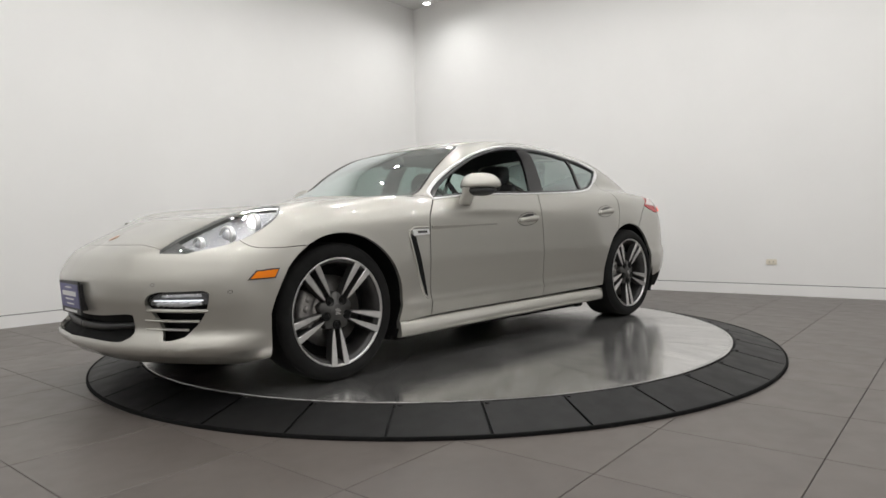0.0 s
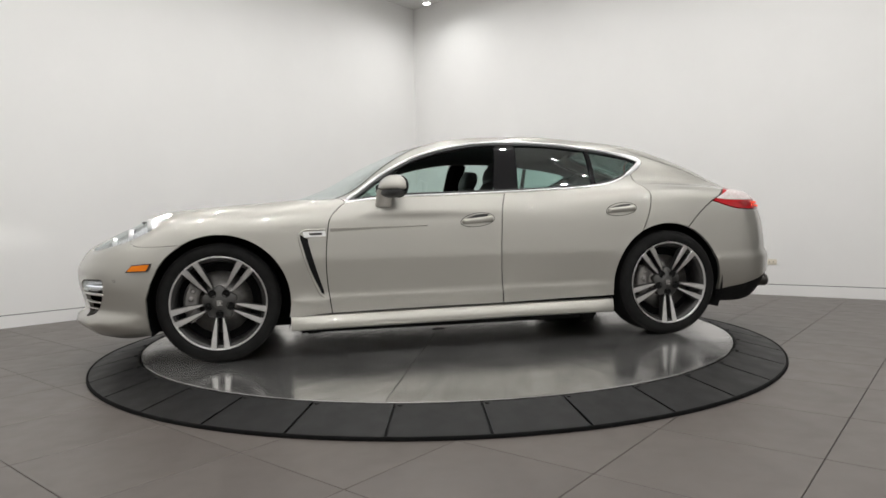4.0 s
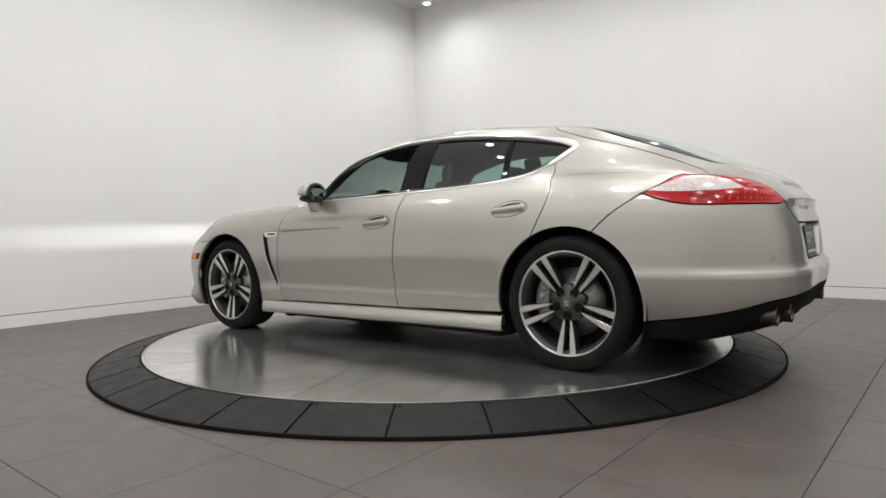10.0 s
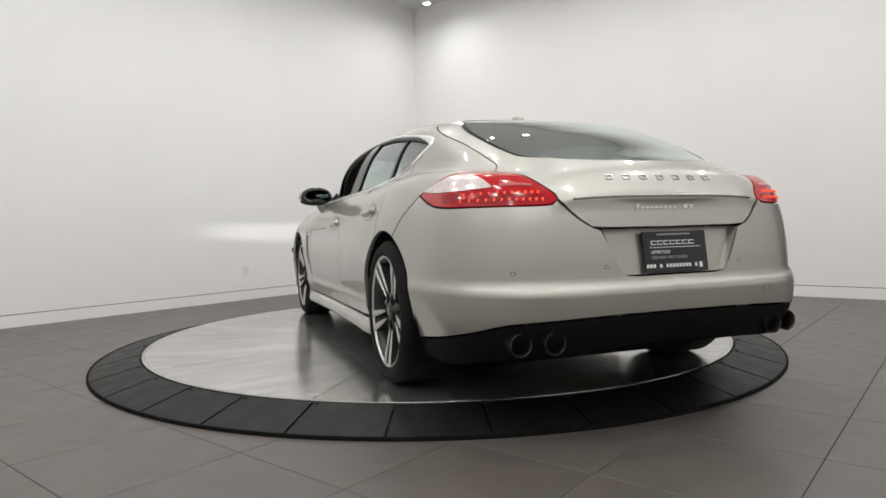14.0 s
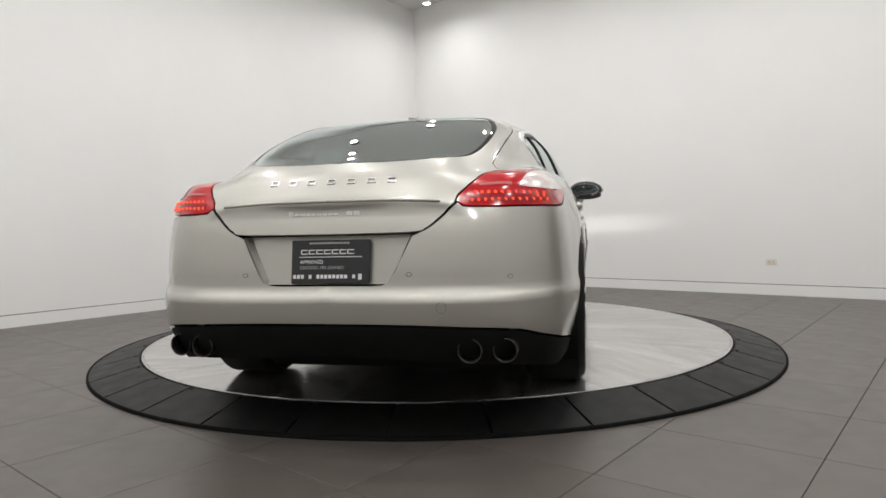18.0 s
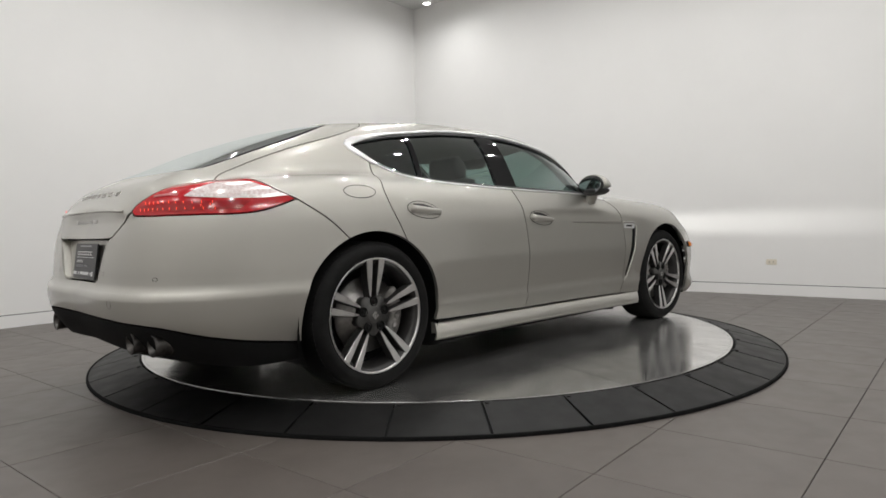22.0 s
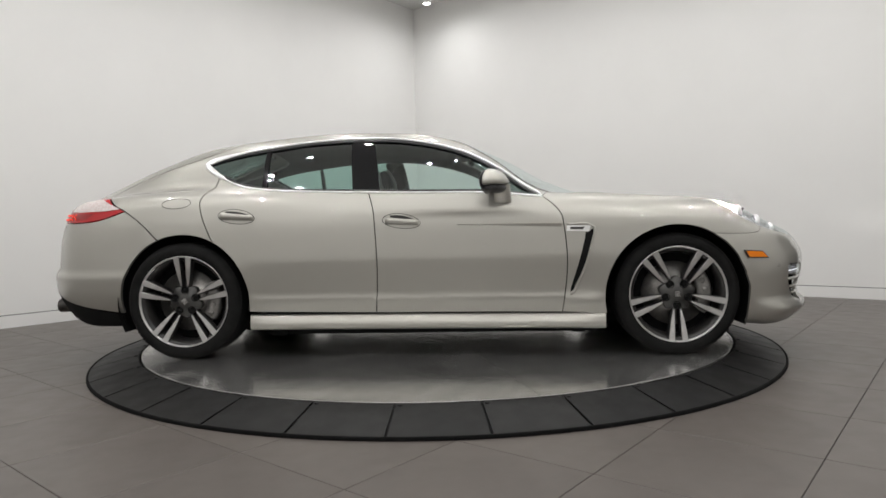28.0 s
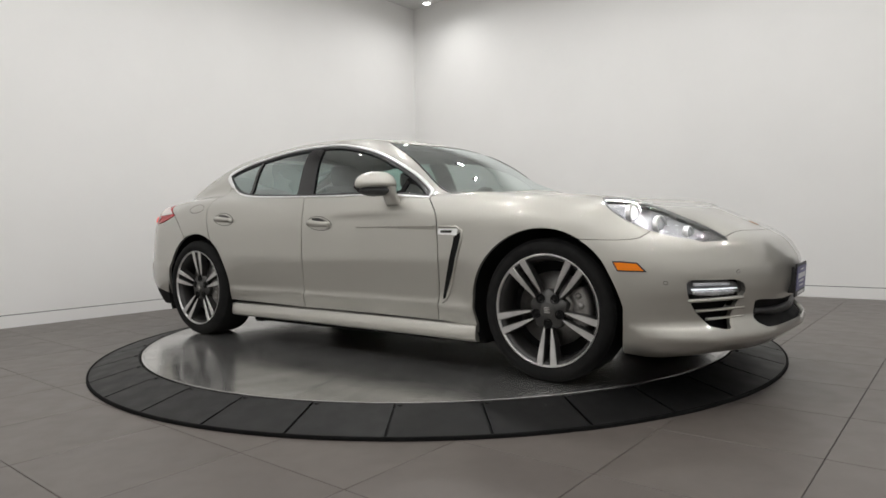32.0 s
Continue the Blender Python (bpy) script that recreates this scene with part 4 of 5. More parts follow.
# ---- glass, pillars and bright trim of the glasshouse ----
def side_glass():
    for s in (1, -1):
        fd, rd, wing = DOORS[s]
        loop = ring_of(BELT_A, BELT_B, DLO_END, DLO_TOP)
        w = np.array([.011 if p[2] < 1.1 or p[0] > -1.15 else .011 + .022 * max(0, min(1, (-1.15 - p[0]) / .2)) for p in loop])
        bead("window_trim", loop, SIDE_ON, CHROME, car, "bright chrome strip round the side windows", wide=w, high=.006, closed=True, side=s)
        # black frame inside the bright strip
        uv = inset(SIDE_ON.flat(loop) if area2(SIDE_ON.flat(loop)) > 0 else SIDE_ON.flat(loop)[::-1], .012)
        inner = np.stack([-uv[:, 0] if SIDE_ON.a[0] < 0 else uv[:, 0], uv[:, 0] * 0 + .8, uv[:, 1]], -1)
        bead("window_seal", inner, SIDE_ON, TRIM, car, wide=.016, high=.004, closed=True, side=s, lift=-.006)
        # centre pillar
        pillar = ring_of([(-.255, .8, .978), (-.345, .8, .984), (-.432, .8, .987)], [(-.432, .8, .987), (-.462, .7, 1.32)], [(-.462, .7, 1.32), (-.41, .64, 1.325), (-.31, .7, 1.32)], [(-.31, .7, 1.32), (-.255, .8, .978)])
        panel("centre_pillar", pillar, SIDE_ON, PIANO, rd, "gloss black centre pillar", side=s, lift=-.004, rim=.02)
        # divider before the rear quarter light
        panel("window_divider", ring_of([(-.975, .75, 1.022), (-1.015, .75, 1.028)], [(-1.015, .75, 1.028), (-1.012, .65, 1.285)], [(-1.012, .65, 1.285), (-.98, .65, 1.292)], [(-.98, .65, 1.292), (-.975, .75, 1.022)]), SIDE_ON, PIANO, rd, side=s, lift=-.006, rim=.02)
        # corner window before the mirror
        g = panel("corner_light", ring_of([(.67, .84, .948), (.505, .86, .96)], [(.505, .86, .96), (.525, .8, 1.065)], [(.525, .8, 1.065), (.60, .76, 1.01), (.67, .84, .948)]), SIDE_ON, WINDOW, fd, "small tinted corner window before the mirror", side=s, lift=-.014, rim=0)
        g.visible_shadow = False
        panel("window_divider", ring_of([(.505, .86, .958), (.475, .86, .962)], [(.475, .86, .962), (.495, .8, 1.082)], [(.495, .8, 1.082), (.525, .8, 1.066)], [(.525, .8, 1.066), (.505, .86, .958)]), SIDE_ON, PIANO, fd, side=s, lift=-.006, rim=.02)
        front = ring_of([(.48, .86, .955), (0, .86, .965), (-.27, .8, .978)], [(-.27, .8, .978), (-.32, .7, 1.325)], [(-.32, .7, 1.325), (-.18, .66, 1.318), (.01, .70, 1.288), (.19, .72, 1.236), (.38, .73, 1.152), (.49, .76, 1.085)], [(.49, .76, 1.085), (.48, .86, .955)])
        rear = ring_of([(-.42, .8, .985), (-.54, .83, .99), (-.9, .81, 1.012), (-.98, .8, 1.02)], [(-.98, .8, 1.02), (-.99, .65, 1.295)], [(-.99, .65, 1.295), (-.74, .63, 1.318), (-.45, .64, 1.33)], [(-.45, .64, 1.33), (-.42, .8, .985)])
        quarter = ring_of([(-1.0, .8, 1.024), (-1.08, .78, 1.04), (-1.2, .74, 1.075), (-1.3, .7, 1.122), (-1.37, .67, 1.168), (-1.39, .65, 1.20), (-1.36, .64, 1.22), (-1.29, .63, 1.236), (-1.11, .63, 1.274), (-1.0, .63, 1.29)], [(-1.0, .63, 1.29), (-1.0, .8, 1.024)])
        if s < 0:
            g = panel("door_glass", front, SIDE_ON, WINDOW, fd, "closed tinted front window", side=s, lift=-.014, rim=0)
            g.visible_shadow = False
        for o, nm in ((rear, "door_glass"), (quarter, "quarter_light")):
            g = panel(nm, o, SIDE_ON, WINDOW, rd, "tinted rear side window", side=s, lift=-.014, rim=0)
            g.visible_shadow = False
        # inner door cards
        panel("door_card", ring_of([(.75, .9, .95), (0, .9, .955), (-.35, .9, .965)], [(-.35, .9, .965), (-.35, .9, .3)], [(-.35, .9, .3), (.75, .9, .3)], [(.75, .9, .3), (.75, .9, .95)]), SIDE_ON, LEATHER, fd, side=s, lift=-.09, rim=0, grid=.09)
        panel("door_card", ring_of([(-.3, .9, .965), (-.9, .85, .985), (-1.3, .8, 1.02)], [(-1.3, .8, 1.02), (-1.1, .9, .7)], [(-1.1, .9, .7), (-1.0, .9, .3)], [(-1.0, .9, .3), (-.3, .9, .3)], [(-.3, .9, .3), (-.3, .9, .965)]), SIDE_ON, LEATHER, rd, side=s, lift=-.09, rim=0, grid=.09)


side_glass()


def handle(door, cx, cz, s):
    """A pull handle over an oval scoop."""
    a = np.linspace(0, 2 * math.pi, 29)[:-1]
    oval = np.array([(cx + .112 * math.cos(t) * (1 - .08 * math.sin(t)), .92, cz + .043 * math.sin(t) + .012 * -math.cos(t)) for t in a])
    bead("scoop_edge", oval, SIDE_ON, TRIM, door, wide=.004, high=.001, closed=True, side=s)
    panel("handle_scoop", np.array([(cx + (p[0] - cx) * .97, .92, cz + (p[2] - cz) * .96) for p in oval]), SIDE_ON, PAINT, door, side=s, lift=.0012, rim=.002, gap=0, grid=.02)
    # shade in the scoop's upper half, laid on as a flat dark patch
    top = ring_of([(cx + .075, .92, cz + .012), (cx, .92, cz + .033), (cx - .07, .92, cz + .036)], [(cx - .07, .92, cz + .036), (cx - .062, .92, cz + .014), (cx + .075, .92, cz + .012)])
    panel("finger_well_shade", top, SIDE_ON, RIM_DARK, door, side=s, lift=.0018, rim=.001, gap=0, grid=.02)
    bar = np.array(curve3([(cx + .10, .92, cz - .012), (cx, .92, cz - .004), (cx - .092, .92, cz + .004)]))
    wide = .03 + .012 * np.linspace(0, 1, len(bar))
    bead("door_handle", bar, SIDE_ON, PAINT, door, "body-coloured pull handle", wide=wide, high=.026, side=s)


for s in (1, -1):
    handle(DOORS[s][0], -.128, .808, s)
    handle(DOORS[s][1], -1.122, .858, s)


def wing_vent(s):
    w = DOORS[s][2]
    slot = ring_of([(.985, .95, .742), (.975, .95, .70), (.925, .95, .53), (.862, .95, .388)], [(.862, .95, .388), (.845, .95, .378), (.848, .95, .40)], [(.848, .95, .40), (.895, .95, .55), (.93, .95, .68), (.935, .95, .715)], [(.935, .95, .715), (.985, .95, .742)])
    panel("side_vent", slot, SIDE_ON, SHELL, w, "black slatted side vent", side=s, lift=.0015, rim=.002, gap=0, grid=.02)
    bead("vent_edge", np.array(curve3([(.83, .95, .768), (.95, .95, .766), (.985, .95, .748), (.985, .95, .71), (.935, .95, .53), (.87, .95, .38), (.845, .95, .362)])), SIDE_ON, PAINT, w, side=s, wide=.013, high=.008)
    badge = ring_of([(.965, .95, .757), (.83, .95, .76)], [(.83, .95, .76), (.828, .95, .728)], [(.828, .95, .728), (.955, .95, .722)], [(.955, .95, .722), (.965, .95, .757)])
    panel("side_badge", badge, SIDE_ON, CHROME, w, "chrome side repeater badge", side=s, lift=.004, rim=.005, gap=0, grid=.02, crown=.003)
    panel("badge_bar", ring_of([(.93, .95, .748), (.85, .95, .750)], [(.85, .95, .750), (.85, .95, .737)], [(.85, .95, .737), (.92, .95, .735)], [(.92, .95, .735), (.93, .95, .748)]), SIDE_ON, RIM_DARK, w, side=s, lift=.008, rim=.001, gap=0, grid=.02)


def crease_lines(s):
    fd, rd, _ = DOORS[s]
    line = np.array(curve3([(.80, .95, .765), (.5, .95, .772), (.2, .95, .778)]))
    # a wedge that leans out at its upper edge
    ob = bead("door_crease", line, SIDE_ON, PAINT, fd, side=s, wide=np.linspace(.024, .002, len(line)), high=.007, prof=[(-.5, -.1), (-.46, .03), (.38, 1), (.44, .9), (.5, -.3)])
    ob.data.set_sharp_from_angle(angle=.35)


for s in (1, -1):
    wing_vent(s)
    crease_lines(s)


# ---- lamps ----
def head_lamp(s):
    o = ring_of(*HEADLAMP)
    way = Way((.5, .5, .72))
    h = panel("headlamp", o, way, LAMP_SILVER, car, "clear headlamp with chrome reflectors, lit", side=s, lift=-.034, rim=0, gap=.002, grid=.04)
    # the frame round the lens
    bead("lamp_bezel", o, way, LAMP_DARK, h, closed=True, side=s, wide=.01, high=.003, lift=-.005)
    bead("lamp_bezel", ring_of(HEADLAMP[2][-4:], HEADLAMP[0][:3])[:-1], way, LAMP_DARK, h, side=s, wide=.026, high=.003, lift=-.008)
    bead("lamp_bezel", ring_of(*HEADLAMP[:1]), way, LAMP_DARK, h, "black lower lamp surround", side=s, wide=.018, high=.004, lift=-.009)
    tip = ring_of([(2.205, .60, .668), (2.14, .73, .672), (2.10, .76, .683)], [(2.10, .76, .683), (2.12, .66, .72), (2.12, .585, .738)], [(2.12, .585, .738), (2.195, .585, .685), (2.205, .60, .668)])
    panel("lamp_tip", tip, way, HUB_GREY, h, side=s, lift=-.012, rim=.004, gap=.003, grid=.02)
    bowl = ring_of([(1.735, .815, .87), (1.785, .85, .828), (1.87, .862, .772), (1.97, .832, .728), (2.07, .775, .70), (2.15, .69, .685)], [(2.15, .69, .685), (2.12, .62, .72), (2.03, .615, .782), (1.93, .645, .832), (1.83, .705, .868), (1.735, .815, .87)])
    panel("reflector", bowl, way, LAMP_SILVER, h, "chrome reflector", side=s, lift=-.024, rim=.012, gap=0, grid=.02)
    # a shaded slot throws the flat-topped low beam
    slot = Matrix.Translation((1.855, .70 * s, .838)) @ Matrix.Rotation(radians(1.3), 4, "Y")
    bm = bmesh.new()
    for z0, z1 in ((.0, .002), (-.0062, -.0042)):
        box(bm, 0, .042, -.026, .026, z0, z1)
    for y0 in (-.029, .026):
        box(bm, 0, .045, y0, y0 + .003, -.0075, .002)
    ob = part("beam_shade", bm, SHELL, h, smooth=False)
    ob.matrix_basis = slot
    bm = bmesh.new()
    bm.faces.new([bm.verts.new((.002, y, z)) for y, z in ((-.012, -.0022), (.012, -.0022), (.012, -.0002), (-.012, -.0002))])
    ob = part("beam_filament", bm, BEAM, h, "lit low-beam lamp", smooth=False)
    ob.matrix_basis = slot
    for cx, cy, cz, r in ((1.84, .795, .815, .052), (1.955, .765, .765, .05), (2.065, .70, .735, .036)):
        q = way.lay(way.flat(np.array([(cx, cy, cz)])))
        n = slope(q)[0]
        c = Vector(q[0] - n * .028)
        c.y *= s
        bm = bmesh.new()
        spin_profile(bm, [(r, 0), (r, .02), (r * .86, .026), (r * .82, .012)], 28)
        ob = part("lamp_ring", bm, CHROME, h)
        turn = Vector((1, .18 * s, .05)).to_track_quat("Z", "X").to_matrix().to_4x4()
        ob.matrix_basis = Matrix.Translation(c) @ turn
        bm = bmesh.new()
        spin_profile(bm, [(r * .82, .010), (r * .6, .02), (r * .3, .026), (.0005, .028)], 24)
        ob = part("projector", bm, HEAD_GLOW if cx < 1.9 else LAMP_SILVER, h, "lit headlamp projector" if cx < 1.9 else "")
        ob.matrix_basis = Matrix.Translation(c) @ turn
    c = panel("lens", o, way, CLEAR, h, "clear lamp cover", side=s, lift=.001, rim=0, gap=.003, grid=.03)
    c.visible_shadow = False
    # washer cap below the lamp
    bm = bmesh.new()
    bmesh.ops.create_uvsphere(bm, u_segments=12, v_segments=8, radius=.009, matrix=Matrix.Translation((2.125, .745 * s, .662)))
    part("washer_nozzle", bm, PAINT, h)


def tail_lamp(s):
    o = ring_of(*TAILLAMP)
    way = Way((-.72, .62, .3))
    t = panel("tail_lamp", o, way, RED_LENS, car, "red wrap-round tail lamp with a clear inset", side=s, lift=.001, rim=.02, gap=.005, grid=.03)
    clear = ring_of([(-2.273, .709, .917), (-2.227, .72, .945), (-2.146, .74, .971), (-2.04, .765, .981), (-1.97, .815, .959), (-1.875, .856, .922)], [(-1.875, .856, .922), (-2.0, .845, .911), (-2.137, .815, .909), (-2.236, .748, .912), (-2.273, .709, .917)])
    panel("clear_inset", clear, way, PINK_LENS, t, "clear reversing lamp section", side=s, lift=.004, rim=.001, gap=0, grid=.02)
    bar = ring_of([(-2.345, .573, .919), (-2.34, .569, .930)], [(-2.34, .569, .930), (-2.283, .684, .932)], [(-2.283, .684, .932), (-2.292, .688, .92)], [(-2.292, .688, .92), (-2.345, .573, .919)])
    panel("upper_bar", bar, way, PINK_BAR, t, side=s, lift=.0035, rim=.001, gap=0, grid=.02)
    low = ring_of([(-2.05, .85, .90), (-2.2, .79, .898), (-2.34, .65, .893), (-2.385, .54, .885)], [(-2.385, .54, .885), (-2.39, .54, .862)], [(-2.39, .54, .862), (-2.3, .72, .856), (-2.1, .835, .86)], [(-2.1, .835, .86), (-2.05, .85, .90)])
    panel("led_field", low, way, RED_DEEP, t, "deep red lamp field", side=s, lift=.0035, rim=.001, gap=0, grid=.02)
    # two rows of small lit diodes that shine to the rear, and a short column at their outer end
    spots = [(.56 + .0235 * i, .8935 - .00015 * i) for i in range(11)] + [(.55 + .0235 * i, .8655 + .0002 * i) for i in range(12)] + [(.775, .88), (.795, .881)]
    for y, z in spots:
        q = glue(np.array([(0, y, z)]), (-1., 0, 0), 2.9)
        c = q[0] + slope(q)[0] * .005
        bm = bmesh.new()
        bmesh.ops.create_circle(bm, cap_ends=True, segments=10, radius=.0068, matrix=Matrix.Translation((c[0], c[1] * s, c[2])) @ Matrix.Rotation(-math.pi / 2, 4, "Y"))
        part("diode", bm, LED_RED, t, smooth=False)


for s in (1, -1):
    head_lamp(s)
    tail_lamp(s)


# ---- mirrors ----
def door_mirror(s):
    """Cap drawn out to the front over a black shell, glass to the rear, on a painted foot."""
    fd = DOORS[s][0]
    bm = bmesh.new()
    bmesh.ops.create_uvsphere(bm, u_segments=28, v_segments=18, radius=1)
    for v in bm.verts:
        x, y, z = v.co
        # flat at the back, drawn out to the front, flatter below
        v.co = (.03 * max(x, -.9) if x < 0 else .1 * x * (1 - .2 * abs(z)), .132 * math.copysign(abs(y) ** .8, y) * (1 - .08 * x), (.082 * z ** .9 * (1 - .1 * y * s) if z > 0 else .024 * z) )
    m = part("door_mirror", bm, PAINT, fd, "body-coloured door mirror on a black foot")
    m.matrix_basis = Matrix.Translation((.402, s * .966, 1.012)) @ Matrix.Rotation(s * radians(18), 4, "Z")

    def disc_shell(x0, ry, rz, dx, dz):
        bm = bmesh.new()
        bmesh.ops.create_uvsphere(bm, u_segments=24, v_segments=12, radius=1)
        for v in bm.verts:
            x, y, z = v.co
            v.co = (dx * x + x0, ry * y, rz * z + dz)
        return bm
    part("mirror_frame", disc_shell(-.026, .13, .068, .010, .008), TRIM, m)
    part("mirror_glass", disc_shell(-.034, .112, .053, .004, .008), MIRROR, m)
    bm = disc_shell(.02, .112, .032, .066, -.028)
    part("mirror_shell", bm, TRIM, m)
    bm = bmesh.new()
    rings = []
    # the foot stands on the door below the housing
    inv = m.matrix_basis.inverted()
    for x, y, z, rx, ry in ((.462, .925, 1.005, .052, .036), (.464, .922, .97, .050, .034), (.466, .912, .948, .050, .034), (.468, .90, .925, .051, .034), (.47, .885, .90, .054, .034)):
        rings.append([bm.verts.new(inv @ Vector((x + rx * math.cos(a), s * (y + ry * math.sin(a)), z))) for a in np.linspace(0, 2 * math.pi, 17)[:-1]])
    for a, b in zip(rings, rings[1:]):
        for i in range(16):
            j = (i + 1) % 16
            bm.faces.new((a[i], a[j], b[j], b[i]))
    bmesh.ops.recalc_face_normals(bm, faces=bm.faces)
    part("mirror_foot", bm, PAINT, m)


for s in (1, -1):
    door_mirror(s)


# ---- wheels ----
def wheel_at(x, s, width, radius, turned=0):
    """An alloy wheel of five twin spokes in a low tyre; its outer face looks along +y before it is placed."""
    o = .0
    bm = bmesh.new()
    spin_profile(bm, [(.272, o), (.276, o - .006), (.274, o - .014), (.258, o - .016), (.246, o - .04), (.238, o - .10), (.24, o - .2)], 72, axis="y")
    w = part("wheel", bm, RIM_DARK, car, "dark grey alloy wheel with twin silver spokes")
    bm = bmesh.new()
    spin_profile(bm, [(.2765, o - .004), (.276, o - .001), (.2695, o - .002), (.266, o - .012)], 72, axis="y")
    part("rim_lip", bm, RIM_FACE, w)
    bm = bmesh.new()
    prof = [(.268, o - .012), (.279, o - .002), (.30, o + .008), (.325, o + .004), (.340, o - .012), (radius - .002, o - .03), (radius, o - .05), (radius, o - width + .04), (radius - .004, o - width + .02), (.32, o - width), (.25, o - width + .01)]
    spin_profile(bm, prof, 96, axis="y")
    ty = part("tyre", bm, RUBBER, w, "black low-profile tyre")
    # tread blocks round the shoulder
    bm = bmesh.new()
    for k in range(90):
        a = 2 * math.pi * k / 90
        m = Matrix.Rotation(-a, 4, "Y") @ Matrix.Translation((radius - .0022, o - .047, 0))
        bmesh.ops.create_cube(bm, size=1, matrix=m @ Matrix.Diagonal((.003, .045, .015, 1)))
    part("tread", bm, RUBBER, ty, smooth=False)
    # twin spokes: silver faces on dark flanks

    def spoke(u):
        """One spoke of a pair on the side u, standing along +x."""
        return [(.098, .0205 * u, .0045, -.027), (.13, .0245 * u, .0092, -.022), (.17, .029 * u, .0128, -.016), (.22, .0335 * u, .0160, -.008), (.272, .0382 * u, .0186, -.0022)]
    sp = {}
    for u in (-1, 1):
        bm = bmesh.new()
        top, mid, bot = [], [], []
        for r, c, h, d in spoke(u):
            top.append([bm.verts.new((r, d, c + k * h * .82)) for k in (-1, 1)])
            mid.append([bm.verts.new((r, d - .004, c + k * h)) for k in (-1, 1)])
        for a, b in zip(top, top[1:]):
            bm.faces.new((a[0], a[1], b[1], b[0]))
        for k in (0, 1):
            for i in range(4):
                bm.faces.new((top[i][k], top[i + 1][k], mid[i + 1][k], mid[i][k]))
        tip = bm.verts.new((.086, -.031, .0185 * u))
        bm.faces.new((tip, top[0][0], top[0][1]))
        bmesh.ops.recalc_face_normals(bm, faces=bm.faces)
        me = bpy.data.meshes.new("spoke")
        bm.to_mesh(me)
        bm.free()
        me.shade_smooth()
        me.set_sharp_from_angle(angle=.5)
        me.materials.append(RIM_FACE)
        bm = bmesh.new()
        up, lo = [], []
        for r, c, h, d in [(.045, .013 * u, .012, -.042)] + spoke(u):
            up.append([bm.verts.new((r, d - .0045, c + k * h * 1.06)) for k in (-1, 1)])
            lo.append([bm.verts.new((r, d - .05, c + k * h * 1.25)) for k in (-1, 1)])
        for i in range(5):
            bm.faces.new((up[i][0], up[i][1], up[i + 1][1], up[i + 1][0]))
            for k in (0, 1):
                bm.faces.new((up[i][k], up[i + 1][k], lo[i + 1][k], lo[i][k]))
        bmesh.ops.recalc_face_normals(bm, faces=bm.faces)
        mf = bpy.data.meshes.new("spoke_flank")
        bm.to_mesh(mf)
        bm.free()
        mf.materials.append(RIM_DARK)
        sp[u] = (me, mf)
    for k in range(5):
        turn = Matrix.Rotation(radians(90 + 72 * k), 4, "Y")
        for u in (-1, 1):
            ob = new("spoke", sp[u][0])
            ob.parent, ob.matrix_basis = w, turn
            fl = new("spoke_flank", sp[u][1])
            fl.parent, fl.matrix_basis = w, turn
        bm = bmesh.new()
        spin_profile(bm, [(.0235, -.036), (.023, -.0265), (.020, -.0262), (.0195, -.031), (.009, -.031), (.0085, -.0275), (.0005, -.0275)], 14, axis="y")
        b = part("wheel_bolt", bm, SHELL, w)
        b.matrix_basis = turn @ Matrix.Translation((.066, .0, 0))
    bm = bmesh.new()
    rings = []
    for r, d in ((.0005, -.02), (.036, -.021), (.042, -.025), (.044, -.03), (.086, -.034), (.092, -.042), (.09, -.09)):
        rings.append([bm.verts.new((r * (1 + (.13 * math.cos(5 * (a - math.pi / 2)) if r > .05 else 0)) * math.cos(a), d, r * (1 + (.13 * math.cos(5 * (a - math.pi / 2)) if r > .05 else 0)) * math.sin(a))) for a in np.linspace(0, 2 * math.pi, 61)[:-1]])
    for a, b in zip(rings, rings[1:]):
        for i in range(60):
            j = (i + 1) % 60
            bm.faces.new((a[j], a[i], b[i], b[j]))
    part("hub_cap", bm, HUB_GREY, w)
    bm = bmesh.new()
    for i in range(4):
        box(bm, -.016 + .005 * (i % 2), .014, -.0205, -.0185, -.014 + .008 * i, -.0095 + .008 * i)
    part("hub_emblem", bm, SATIN, w, smooth=False)
    # brake behind the spokes
    bm = bmesh.new()
    spin_profile(bm, [(.06, -.075), (.10, -.075), (.105, -.09), (.185, -.09), (.185, -.118), (.10, -.118)], 60, axis="y")
    br = part("brake_disc", bm, BRAKE, car, "grey iron brake disc")
    bm = bmesh.new()
    spin_profile(bm, [(.125, -.062), (.155, -.055), (.19, -.058), (.207, -.072), (.207, -.13), (.125, -.13)], 16, axis="y", a0=radians(-36), a1=radians(36))
    bmesh.ops.holes_fill(bm, edges=[e for e in bm.edges if e.is_boundary])
    for k in (-1.5, -.5, .5, 1.5):
        a = radians(17 * k)
        bmesh.ops.create_uvsphere(bm, u_segments=10, v_segments=8, radius=.018, matrix=Matrix.Translation((.165 * math.cos(a), -.062, .165 * math.sin(a))))
    ca = part("brake_caliper", bm, CALIPER, car, "silver-grey brake caliper")
    bm = bmesh.new()
    spin_profile(bm, [(.24, -.13), (.02, -.13)], 40, axis="y")
    part("wheel_backing", bm, SHELL, w)
    face = .938
    base = Matrix.Translation((x, s * face, radius)) @ Matrix.Rotation(0 if s > 0 else math.pi, 4, "Z")
    br.matrix_basis = base
    w.matrix_basis = base @ Matrix.Rotation(radians(turned), 4, "Y")
